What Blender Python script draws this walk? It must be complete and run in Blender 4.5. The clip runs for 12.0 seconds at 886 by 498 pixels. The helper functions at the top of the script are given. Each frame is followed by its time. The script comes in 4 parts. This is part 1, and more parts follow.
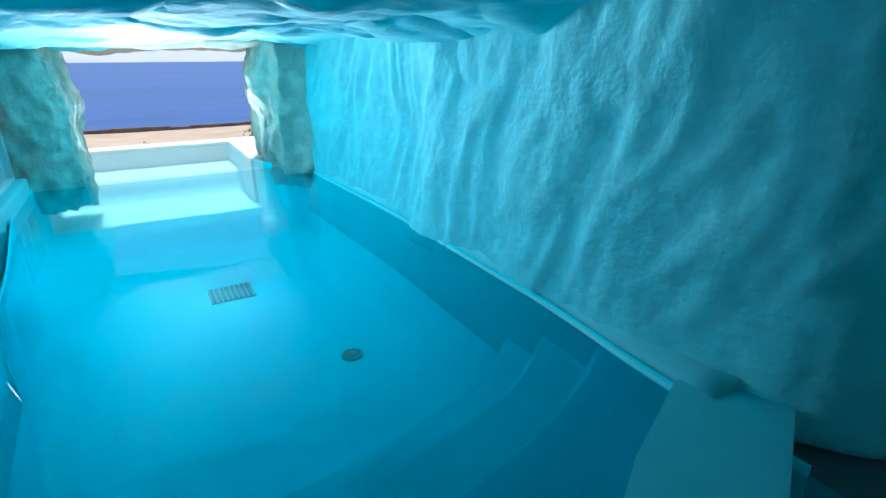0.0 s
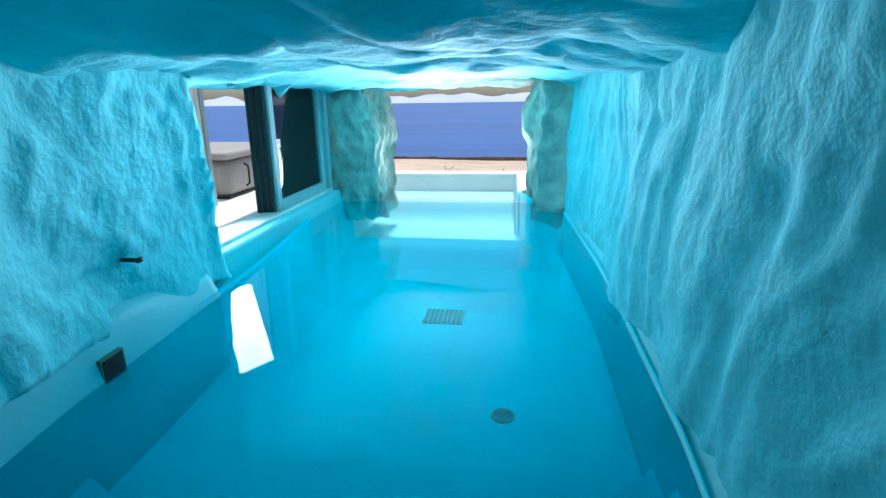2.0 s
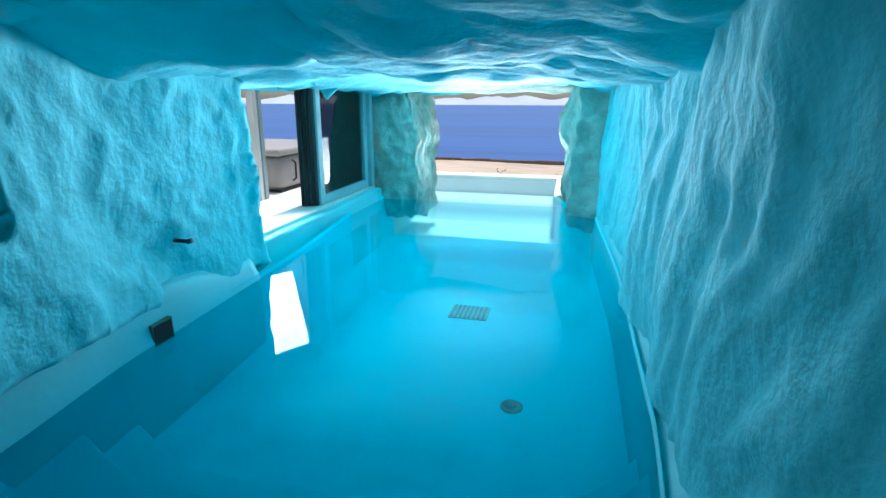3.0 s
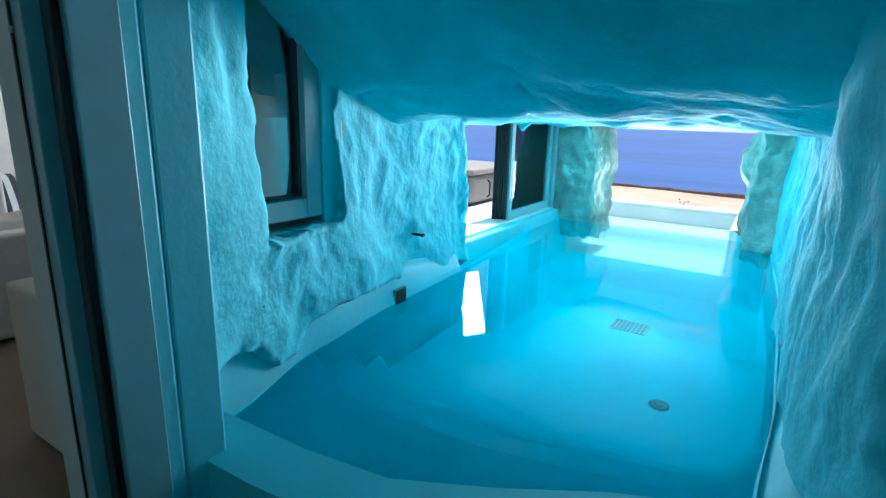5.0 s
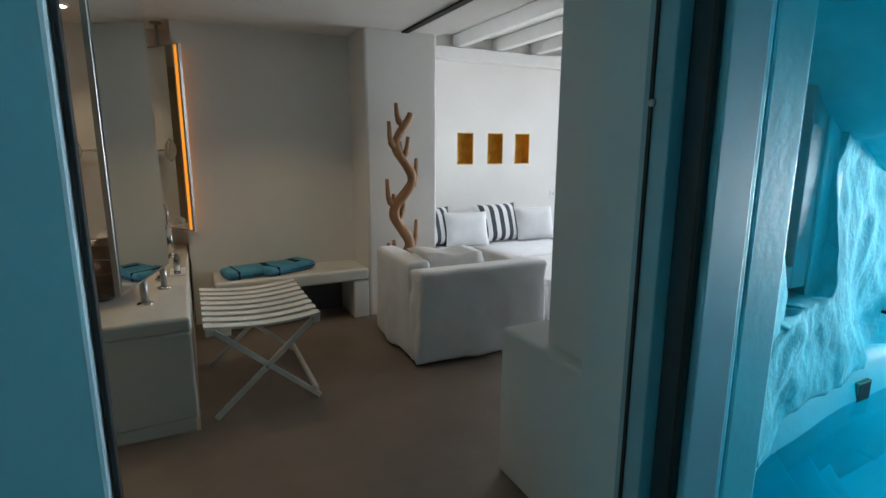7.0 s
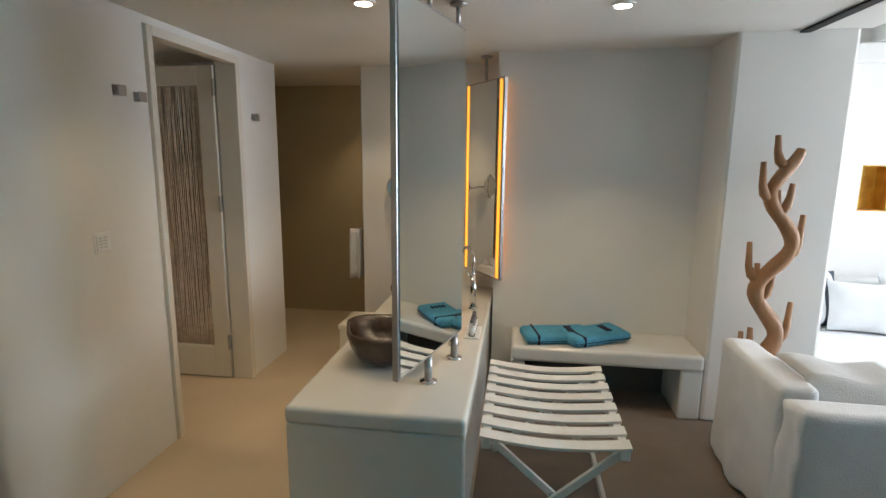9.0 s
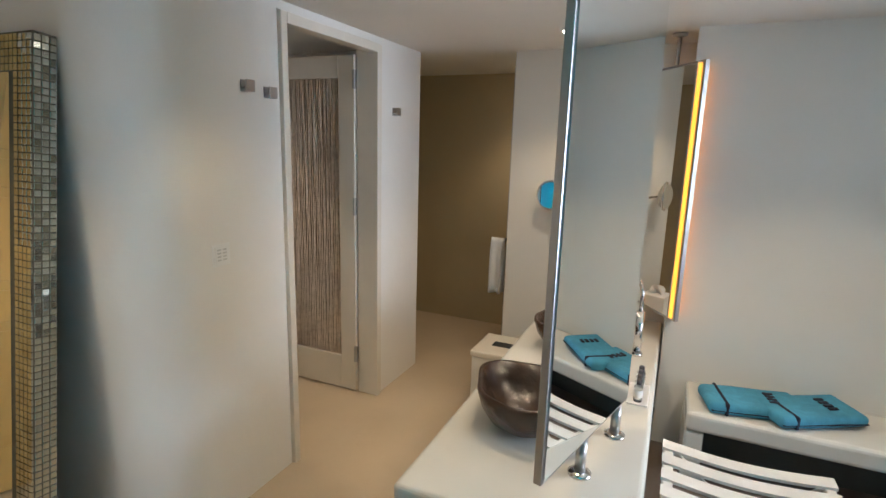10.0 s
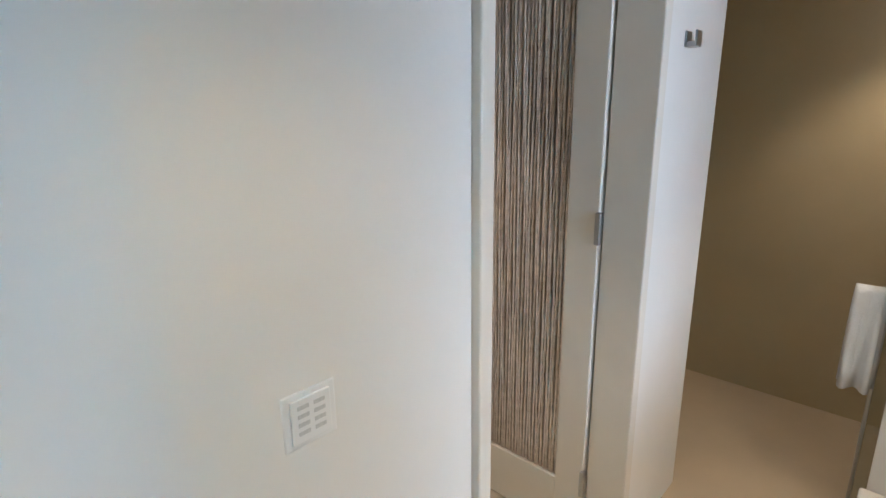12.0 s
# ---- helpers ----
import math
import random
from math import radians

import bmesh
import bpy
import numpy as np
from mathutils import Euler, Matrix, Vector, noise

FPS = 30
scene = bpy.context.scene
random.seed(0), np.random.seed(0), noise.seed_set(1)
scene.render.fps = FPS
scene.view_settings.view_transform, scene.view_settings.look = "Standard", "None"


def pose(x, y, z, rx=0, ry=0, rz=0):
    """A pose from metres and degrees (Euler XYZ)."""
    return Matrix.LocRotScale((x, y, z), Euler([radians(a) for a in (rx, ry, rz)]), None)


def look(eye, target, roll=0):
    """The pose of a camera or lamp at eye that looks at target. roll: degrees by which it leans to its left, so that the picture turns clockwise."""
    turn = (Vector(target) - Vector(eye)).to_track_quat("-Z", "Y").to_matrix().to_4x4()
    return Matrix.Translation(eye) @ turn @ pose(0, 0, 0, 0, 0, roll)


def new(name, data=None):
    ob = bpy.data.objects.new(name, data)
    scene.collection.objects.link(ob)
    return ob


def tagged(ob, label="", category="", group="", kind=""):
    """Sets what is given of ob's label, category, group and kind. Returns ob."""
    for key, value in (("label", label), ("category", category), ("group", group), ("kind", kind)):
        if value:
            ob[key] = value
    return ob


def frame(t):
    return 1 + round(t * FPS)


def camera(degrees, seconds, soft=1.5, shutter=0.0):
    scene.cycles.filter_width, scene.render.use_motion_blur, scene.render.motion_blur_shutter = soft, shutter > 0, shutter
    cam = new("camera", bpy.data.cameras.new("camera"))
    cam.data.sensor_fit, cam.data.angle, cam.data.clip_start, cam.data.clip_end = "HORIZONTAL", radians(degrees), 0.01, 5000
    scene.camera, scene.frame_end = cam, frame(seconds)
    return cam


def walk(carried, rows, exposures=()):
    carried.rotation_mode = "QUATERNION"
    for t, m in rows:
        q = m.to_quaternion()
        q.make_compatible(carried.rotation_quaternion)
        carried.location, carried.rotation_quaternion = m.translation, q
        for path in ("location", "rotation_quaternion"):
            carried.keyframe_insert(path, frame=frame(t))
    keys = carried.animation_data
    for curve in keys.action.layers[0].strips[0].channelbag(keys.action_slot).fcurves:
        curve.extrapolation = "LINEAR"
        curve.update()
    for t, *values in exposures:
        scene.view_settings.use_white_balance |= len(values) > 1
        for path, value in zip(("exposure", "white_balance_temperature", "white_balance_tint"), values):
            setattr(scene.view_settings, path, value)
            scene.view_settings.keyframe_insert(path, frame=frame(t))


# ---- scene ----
cam = camera(81.1, 12.0)
EXPOSURES = [(0, 0.3, 6000, 7), (2.5, 0.25, 6000, 7), (5.0, 0.6, 6000, 7), (6.5, 0.75, 6200, 9), (8.3, 1.25, 6300, 10), (9.0, 1.8, 6200, 10), (9.5, 2.1, 5900, 10), (10.5, 2.35, 5600, 10), (11.2, 2.55, 5250, 10), (12, 2.7, 5150, 10)]
PATH = [
    (0, (1.75, 0.632, 1.099), (2.683, 2.247, 0.405), -0.3),
    (0.5, (2.216, 0.728, 1.056), (2.679, 2.573, 0.44), -2.0),
    (1, (2.382, 0.669, 1.085), (2.522, 2.583, 0.52), -2.0),
    (1.5, (2.473, 0.738, 1.082), (2.391, 2.659, 0.531), -1.5),
    (2, (2.597, 0.777, 1.072), (2.35, 2.682, 0.516), -0.9),
    (2.5, (2.689, 0.75, 1.085), (2.331, 2.636, 0.523), 0.2),
    (4.3, (3.01, 0.151, 1.137), (2.282, 1.947, 0.645), 0.9),
    (4.5, (3.02, 0.104, 1.174), (2.214, 1.864, 0.672), 1.7),
    (5, (2.957, -0.095, 1.194), (1.935, 1.555, 0.71), 1.7),
    (5.5, (2.804, -0.343, 1.189), (1.539, 1.14, 0.743), 1.5),
    (6, (2.686, -0.48, 1.225), (1.202, 0.786, 0.784), 1.1),
    (6.5, (2.51, -0.498, 1.247), (0.861, 0.556, 0.836), 0.9),
    (6.7, (2.435, -0.494, 1.254), (0.737, 0.484, 0.854), 0.7),
    (8.3, (1.826, -0.271, 1.312), (-0.136, -0.05, 0.99), -0.3),
    (8.5, (1.752, -0.29, 1.318), (-0.222, -0.21, 1.004), 0.3),
    (9, (1.584, -0.347, 1.441), (-0.366, -0.629, 1.097), 0.5),
    (9.5, (1.366, -0.394, 1.505), (-0.485, -1.053, 1.132), 0.9),
    (10, (1.093, -0.512, 1.523), (-0.698, -1.306, 1.121), 1.6),
    (10.5, (0.875, -0.781, 1.502), (-0.91, -1.583, 1.087), 1.0),
    (10.8, (0.763, -0.953, 1.499), (-1.011, -1.781, 1.089), 0.8),
    (11, (0.66, -1.032, 1.487), (-1.069, -1.95, 1.078), 0.7),
    (11.5, (0.372, -1.239, 1.51), (-1.189, -2.413, 1.08), 0.4),
    (12, (0.027, -1.468, 1.491), (-1.377, -2.801, 0.987), -0.8),
]
walk(cam, [(t, look(eye, target, roll)) for t, eye, target, roll in PATH], EXPOSURES)
ARCH_W, WIN_W, LIV_W, DOWN_W = 26, 11, 24, 8


# ---- world, sun and lights ----
world = bpy.data.worlds.new("world")
scene.world = world
world.use_nodes = True
_nt = world.node_tree
_sky = _nt.nodes.new("ShaderNodeTexSky")
_sky.sky_type = 'NISHITA'
_sky.sun_disc = False
_sky.sun_elevation = radians(76)
_sky.sun_rotation = radians(12)
_sky.air_density, _sky.dust_density = 1.0, 2.0
_nt.links.new(_sky.outputs[0], _nt.nodes["Background"].inputs[0])
_nt.nodes["Background"].inputs[1].default_value = 0.115

sun = new("sun", bpy.data.lights.new("sun", 'SUN'))
sun.data.energy, sun.data.angle, sun.data.color = 3.4, radians(0.5), (1.0, 0.95, 0.88)
_e, _a = radians(76), radians(12)
sun.matrix_world = look((math.sin(_a) * math.cos(_e) * 20, math.cos(_a) * math.cos(_e) * 20, math.sin(_e) * 20), (0, 0, 0))


def area_lamp(name, eye, target, sx, sy, watts, colour=(1, 1, 1), spread=180):
    d = bpy.data.lights.new(name, 'AREA')
    d.shape, d.size, d.size_y, d.energy, d.color = 'RECTANGLE', sx, sy, watts, colour
    d.spread = radians(spread)
    ob = new(name, d)
    ob.matrix_world = look(eye, target)
    return ob


# added area lamps for skylight through the arch, terrace window and living-room front
area_lamp("arch_daylight", (2.05, 6.45, 0.40), (2.0, 3.4, 2.15), 1.3, 0.6, ARCH_W, (0.84, 0.93, 1.0), 74)
# extra narrow fill beam, added to brighten the near cave walls
area_lamp("arch_fill_level", (2.1, 6.45, 0.60), (1.9, 0.8, 1.62), 1.2, 0.6, ARCH_W * 0.4, (0.84, 0.93, 1.0), 38)
area_lamp("window_daylight", (0.62, 3.95, 0.72), (2.6, 2.6, -0.2), 0.55, 0.6, WIN_W, (0.84, 0.93, 1.0), 160)
area_lamp("living_daylight", (-1.1, 4.1, 1.25), (-1.0, 0.0, 0.8), 2.8, 1.9, LIV_W, (0.93, 0.97, 1.0), 110)

# ---- materials ----


def material(name, colour, rough=0.6, metal=0.0, vary=0.12, scale=6.0, bump=0.0, bump_scale=40.0, tint=None, spec=0.5, stretch=None, coat=0.0):
    m = bpy.data.materials.new(name)
    m.use_nodes = True
    nt = m.node_tree
    b = nt.nodes["Principled BSDF"]
    co = nt.nodes.new("ShaderNodeTexCoord")
    mp = nt.nodes.new("ShaderNodeMapping")
    nt.links.new(co.outputs["Object"], mp.inputs[0])
    if stretch:
        mp.inputs["Scale"].default_value = stretch
    n1 = nt.nodes.new("ShaderNodeTexNoise")
    n1.inputs["Scale"].default_value, n1.inputs["Detail"].default_value = scale, 5
    n2 = nt.nodes.new("ShaderNodeTexNoise")
    n2.inputs["Scale"].default_value, n2.inputs["Detail"].default_value = scale * 0.17, 3
    add = nt.nodes.new("ShaderNodeMath")
    add.operation = 'ADD'
    half = nt.nodes.new("ShaderNodeMath")
    half.operation = 'MULTIPLY'
    half.inputs[1].default_value = 0.5
    for n in (n1, n2):
        nt.links.new(mp.outputs[0], n.inputs["Vector"])
    nt.links.new(n1.outputs[0], add.inputs[0])
    nt.links.new(n2.outputs[0], add.inputs[1])
    nt.links.new(add.outputs[0], half.inputs[0])
    ramp = nt.nodes.new("ShaderNodeValToRGB")
    c = tuple(colour)
    t = tuple(tint) if tint else tuple(v * (1 - 2 * vary) for v in c)
    ramp.color_ramp.elements[0].position, ramp.color_ramp.elements[1].position = 0.36, 0.62
    ramp.color_ramp.elements[0].color = (*t, 1)
    ramp.color_ramp.elements[1].color = (*(min(1, v * (1 + vary * 0.3)) for v in c), 1)
    nt.links.new(half.outputs[0], ramp.inputs[0])
    nt.links.new(ramp.outputs[0], b.inputs["Base Color"])
    b.inputs["Roughness"].default_value, b.inputs["Metallic"].default_value = rough, metal
    b.inputs["Specular IOR Level"].default_value = spec
    b.inputs["Coat Weight"].default_value = coat
    if bump:
        n3 = nt.nodes.new("ShaderNodeTexNoise")
        n3.inputs["Scale"].default_value, n3.inputs["Detail"].default_value = bump_scale, 6
        nt.links.new(mp.outputs[0], n3.inputs["Vector"])
        bp = nt.nodes.new("ShaderNodeBump")
        bp.inputs["Strength"].default_value, bp.inputs["Distance"].default_value = bump, 0.02
        nt.links.new(n3.outputs[0], bp.inputs["Height"])
        nt.links.new(bp.outputs[0], b.inputs["Normal"])
    return m


def emitter(name, colour, strength):
    m = bpy.data.materials.new(name)
    m.use_nodes = True
    b = m.node_tree.nodes["Principled BSDF"]
    b.inputs["Base Color"].default_value = (*colour, 1)
    b.inputs["Emission Color"].default_value = (*colour, 1)
    b.inputs["Emission Strength"].default_value = strength
    return m


def clear_mix(name, tint, ior=1.33, rough=0.0, bump=0.0, bump_scale=3.0, glow=None):
    """Clear sheet: tinted see-through with a Fresnel gloss, and a diffuse share (r, g, b, amount) that paints in glow.
    """
    m = bpy.data.materials.new(name)
    m.use_nodes = True
    nt = m.node_tree
    nt.nodes.remove(nt.nodes["Principled BSDF"])
    out = nt.nodes["Material Output"]
    tr = nt.nodes.new("ShaderNodeBsdfTransparent")
    tr.inputs[0].default_value = (*tint, 1)
    gl = nt.nodes.new("ShaderNodeBsdfGlossy")
    gl.inputs["Roughness"].default_value = rough
    fr = nt.nodes.new("ShaderNodeFresnel")
    fr.inputs["IOR"].default_value = ior
    mix = nt.nodes.new("ShaderNodeMixShader")
    nt.links.new(fr.outputs[0], mix.inputs[0])
    nt.links.new(tr.outputs[0], mix.inputs[1])
    nt.links.new(gl.outputs[0], mix.inputs[2])
    nt.links.new(mix.outputs[0], out.inputs[0])
    if glow:
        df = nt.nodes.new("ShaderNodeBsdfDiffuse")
        df.inputs[0].default_value = (*glow[:3], 1)
        glow_mix = nt.nodes.new("ShaderNodeMixShader")
        glow_mix.inputs[0].default_value = glow[3]
        nt.links.new(tr.outputs[0], glow_mix.inputs[1])
        nt.links.new(df.outputs[0], glow_mix.inputs[2])
        nt.links.new(glow_mix.outputs[0], mix.inputs[1])
    if bump:
        co = nt.nodes.new("ShaderNodeTexCoord")
        n = nt.nodes.new("ShaderNodeTexNoise")
        n.inputs["Scale"].default_value, n.inputs["Detail"].default_value = bump_scale, 2
        nt.links.new(co.outputs["Object"], n.inputs["Vector"])
        bp = nt.nodes.new("ShaderNodeBump")
        bp.inputs["Strength"].default_value, bp.inputs["Distance"].default_value = bump, 0.02
        nt.links.new(n.outputs[0], bp.inputs["Height"])
        for s in (gl, fr):
            nt.links.new(bp.outputs[0], s.inputs["Normal"])
    return m


# cave rock is whitish; the pool's aqua light is put into its colour
ROCK = material("aqua_lit_rock", (0.20, 0.74, 0.83), 0.85, vary=0.1, scale=7, bump=0.42, bump_scale=24, tint=(0.155, 0.65, 0.74), spec=0.2)
ROCK_BARE = material("bare_limestone", (0.44, 0.52, 0.46), 0.9, vary=0.2, scale=9, bump=0.7, bump_scale=22, tint=(0.24, 0.31, 0.28), spec=0.15)
# aqua light thrown by the pool is mixed into this whitish plaster
PLASTER_AQUA_LIT = material("aqua_lit_plaster", (0.22, 0.71, 0.79), 0.5, vary=0.05, scale=2.5, bump=0.08, bump_scale=30, tint=(0.19, 0.66, 0.74))
POOL = material("pool_plaster", (0.04, 0.85, 0.98), 0.6, vary=0.05, scale=1.5, bump=0.05, bump_scale=20, tint=(0.035, 0.81, 0.95))
# paler copy for the outer end: the sun patch's brightness is in its colour
POOL_SUNLIT = material("sunlit_pale_plaster", (0.62, 0.86, 0.88), 0.6, vary=0.05, scale=2.0, bump=0.05, bump_scale=20)
# diffuse blue share makes the water look evenly lit, hides dark sides
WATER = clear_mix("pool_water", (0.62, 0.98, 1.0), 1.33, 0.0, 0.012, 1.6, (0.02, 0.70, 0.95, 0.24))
# clearer copy of the water, so the painted sun patch stays whitish
WATER_SUNLIT = clear_mix("sunlit_pool_water", (0.90, 0.99, 1.0), 1.33, 0.0, 0.012, 1.6, (0.02, 0.66, 0.95, 0.05))
GLASS = clear_mix("window_glass", (0.93, 0.97, 0.97), 1.5)
WHITE = material("white_plaster", (0.78, 0.77, 0.74), 0.65, vary=0.04, scale=1.6, bump=0.07, bump_scale=14, tint=(0.72, 0.71, 0.68))
WHITE_OUT = material("white_coping", (0.82, 0.81, 0.78), 0.7, vary=0.05, scale=4, bump=0.1, bump_scale=50)
WHITE_PAINT = material("white_paint", (0.78, 0.78, 0.76), 0.4, vary=0.03, scale=5, bump=0.04, bump_scale=60)
TEAL_FRAME = material("grey_painted_aluminium", (0.36, 0.50, 0.53), 0.45, vary=0.05, scale=8, bump=0.02, bump_scale=90)
DARK_FRAME = material("dark_aluminium_edge", (0.04, 0.06, 0.07), 0.45, vary=0.1, scale=8)
RUBBER = material("black_rubber_seal", (0.012, 0.013, 0.014), 0.6, vary=0.1, scale=20)
FLOOR = material("brown_grey_cement", (0.20, 0.16, 0.13), 0.40, vary=0.12, scale=3.0, bump=0.06, bump_scale=18, tint=(0.15, 0.118, 0.094))
FLOOR_BATH = material("sand_cement", (0.52, 0.43, 0.31), 0.42, vary=0.07, scale=2.5, bump=0.06, bump_scale=22, tint=(0.45, 0.37, 0.265))
FLOOR_POOL = material("pool_deck_cement", (0.14, 0.20, 0.21), 0.5, vary=0.12, scale=4, bump=0.1, bump_scale=24)
SHOWER = material("ochre_shower_plaster", (0.50, 0.42, 0.27), 0.6, vary=0.06, scale=2, bump=0.08, bump_scale=16)
COUNTER = material("polished_cement_counter", (0.66, 0.66, 0.62), 0.22, vary=0.05, scale=3, bump=0.03, bump_scale=20)
RECESS_SHADE = material("recess_shade", (0.10, 0.10, 0.095), 0.8, vary=0.1, scale=4)
BROWN_STONE = material("dark_brown_river_stone", (0.06, 0.036, 0.026), 0.22, vary=0.25, scale=12, bump=0.25, bump_scale=26, tint=(0.028, 0.018, 0.014))
CHROME = material("chrome", (0.72, 0.72, 0.72), 0.12, 1.0, vary=0.02, scale=4)
STEEL = material("brushed_steel", (0.45, 0.45, 0.45), 0.32, 1.0, vary=0.05, scale=30, stretch=(1, 1, 0.1))
MIRROR = material("mirror_glass", (0.9, 0.92, 0.91), 0.01, 1.0, vary=0.005, scale=2)
LED = emitter("warm_led_strip", (1.0, 0.34, 0.03), 0.5)
DOWNLIGHT = emitter("downlight_lens", (1.0, 0.86, 0.66), 9.0)
WOOD = material("honey_driftwood", (0.36, 0.19, 0.085), 0.6, vary=0.2, scale=14, bump=0.25, bump_scale=40, tint=(0.22, 0.105, 0.045), stretch=(1, 1, 0.3))
HONEY = material("honey_lacquered_wood", (0.52, 0.33, 0.10), 0.35, vary=0.14, scale=9, bump=0.06, bump_scale=50, tint=(0.40, 0.24, 0.07), stretch=(1, 1, 0.2))
WOOD_WHITE = material("white_painted_wood", (0.76, 0.74, 0.69), 0.5, vary=0.05, scale=18, bump=0.1, bump_scale=60, stretch=(1, 1, 0.3))
LINEN = material("white_linen", (0.78, 0.79, 0.80), 0.9, vary=0.05, scale=9, bump=0.25, bump_scale=160)
LINEN_GREY = material("grey_white_linen", (0.62, 0.62, 0.61), 0.9, vary=0.07, scale=9, bump=0.25, bump_scale=160)
GREY_FABRIC = material("grey_fabric", (0.26, 0.27, 0.28), 0.9, vary=0.1, scale=20, bump=0.2, bump_scale=200)
DARK_STRIPE = material("charcoal_stripe", (0.06, 0.07, 0.085), 0.9, vary=0.1, scale=20, bump=0.2, bump_scale=160)
BLUE_TERRY = material("turquoise_terry", (0.09, 0.36, 0.55), 0.95, vary=0.12, scale=30, bump=0.6, bump_scale=220)
NAVY = material("navy_hem_and_crease", (0.012, 0.018, 0.04), 0.9, vary=0.1, scale=30)
GOLD = material("gold_leaf_niche", (0.72, 0.43, 0.08), 0.32, 0.75, vary=0.25, scale=11, bump=0.3, bump_scale=30, tint=(0.45, 0.24, 0.04))
MOSAIC = material("silver_glass_mosaic", (0.62, 0.64, 0.56), 0.12, 0.9, vary=0.2, scale=16)
GROUT = material("dark_grout", (0.09, 0.085, 0.06), 0.8, vary=0.1, scale=20)
ROPE = material("natural_cord", (0.66, 0.57, 0.47), 0.9, vary=0.2, scale=40, bump=0.4, bump_scale=150, tint=(0.46, 0.38, 0.30))
# panel colour darkened for the shade behind the cords
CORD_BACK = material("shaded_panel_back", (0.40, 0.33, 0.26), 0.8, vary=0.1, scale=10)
CREAM = material("cream_lacquer", (0.70, 0.66, 0.58), 0.4, vary=0.04, scale=5, bump=0.03, bump_scale=40)
PLASTIC = material("white_plastic", (0.80, 0.80, 0.79), 0.3, vary=0.02, scale=5)
INK = material("dark_print", (0.08, 0.08, 0.09), 0.6, vary=0.05, scale=5)
BRASS = material("verdigris_grate", (0.10, 0.27, 0.20), 0.5, 0.2, vary=0.2, scale=20)
EARTH = material("dry_beige_ground", (0.56, 0.43, 0.32), 0.95, vary=0.16, scale=0.35, bump=0.3, bump_scale=2, tint=(0.43, 0.33, 0.25))
DRYWALL_STONE = material("dark_dry_stone", (0.20, 0.15, 0.125), 0.9, vary=0.25, scale=2, bump=0.5, bump_scale=6)
SEA = material("blue_sea", (0.022, 0.10, 0.36), 0.35, vary=0.14, scale=0.06, bump=0.3, bump_scale=0.4, stretch=(0.3, 1, 1), spec=0.3)
# distance haze is mixed into this pale blue land colour
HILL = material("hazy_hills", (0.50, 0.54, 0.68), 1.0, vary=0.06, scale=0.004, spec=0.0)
LEAF = material("dry_green_shrub", (0.085, 0.10, 0.045), 0.9, vary=0.25, scale=9)
SPA = material("taupe_vinyl_cover", (0.36, 0.33, 0.31), 0.6, vary=0.06, scale=5, bump=0.08, bump_scale=30)
CURTAIN = material("dark_grey_curtain", (0.10, 0.115, 0.12), 0.9, vary=0.1, scale=12, bump=0.2, bump_scale=100)
BLACK = material("black_slot", (0.01, 0.01, 0.01), 0.7, vary=0.05, scale=5)
CLEAR = clear_mix("clear_plastic", (0.86, 0.88, 0.86), 1.45)


# ---- mesh helpers ----


def mesh_of(name, bm, mat, smooth=False):
    me = bpy.data.meshes.new(name)
    bmesh.ops.recalc_face_normals(bm, faces=bm.faces[:])
    bm.to_mesh(me)
    bm.free()
    if smooth:
        me.shade_smooth()
    for m in (mat if isinstance(mat, (list, tuple)) else [mat]):
        me.materials.append(m)
    return me


def thing(name, label, category, at=(0, 0, 0), turn=0, group=""):
    ob = new(name)
    ob.matrix_world = pose(*at, 0, 0, turn)
    ob.empty_display_size = 0.05
    return tagged(ob, label, category, group)


def part(name, bm, mat, parent, label="", smooth=False):
    ob = new(name, mesh_of(name, bm, mat, smooth))
    ob.parent = parent
    if label:
        ob["label"] = label
    return ob


def solo(name, bm, mat, label, category, kind="", smooth=False, group=""):
    return tagged(new(name, mesh_of(name, bm, mat, smooth)), label, category, group, kind)


def box(x0, y0, z0, x1, y1, z1, r=0.006, seg=2, bm=None):
    bm2 = bmesh.new()
    bmesh.ops.create_cube(bm2, size=1, matrix=Matrix.Translation(((x0 + x1) / 2, (y0 + y1) / 2, (z0 + z1) / 2)) @ Matrix.Diagonal((abs(x1 - x0), abs(y1 - y0), abs(z1 - z0), 1)))
    if r:
        bmesh.ops.bevel(bm2, geom=bm2.edges[:], offset=min(r, 0.45 * min(abs(x1 - x0), abs(y1 - y0), abs(z1 - z0))), segments=seg, affect='EDGES', profile=0.5)
    if bm is None:
        return bm2
    me = bpy.data.meshes.new("tmp")
    bm2.to_mesh(me)
    bm2.free()
    bm.from_mesh(me)
    bpy.data.meshes.remove(me)
    return bm


def tube(points, radii, sides=10, bm=None, cap=True):
    """A round tube along points."""
    bm = bm or bmesh.new()
    pts = [Vector(p) for p in points]
    if not isinstance(radii, (list, tuple)):
        radii = [radii] * len(pts)
    rings = []
    ref = None
    for i, p in enumerate(pts):
        d = (pts[min(i + 1, len(pts) - 1)] - pts[max(i - 1, 0)]).normalized()
        if ref is None:
            ref = d.orthogonal().normalized()
        ref = (ref - d * ref.dot(d)).normalized()
        b = d.cross(ref)
        rings.append([bm.verts.new(p + (ref * math.cos(2 * math.pi * k / sides) + b * math.sin(2 * math.pi * k / sides)) * radii[i]) for k in range(sides)])
    for a, b in zip(rings, rings[1:]):
        for k in range(sides):
            bm.faces.new((a[k], a[(k + 1) % sides], b[(k + 1) % sides], b[k]))
    if cap:
        bm.faces.new(rings[0])
        bm.faces.new(rings[-1])
    return bm


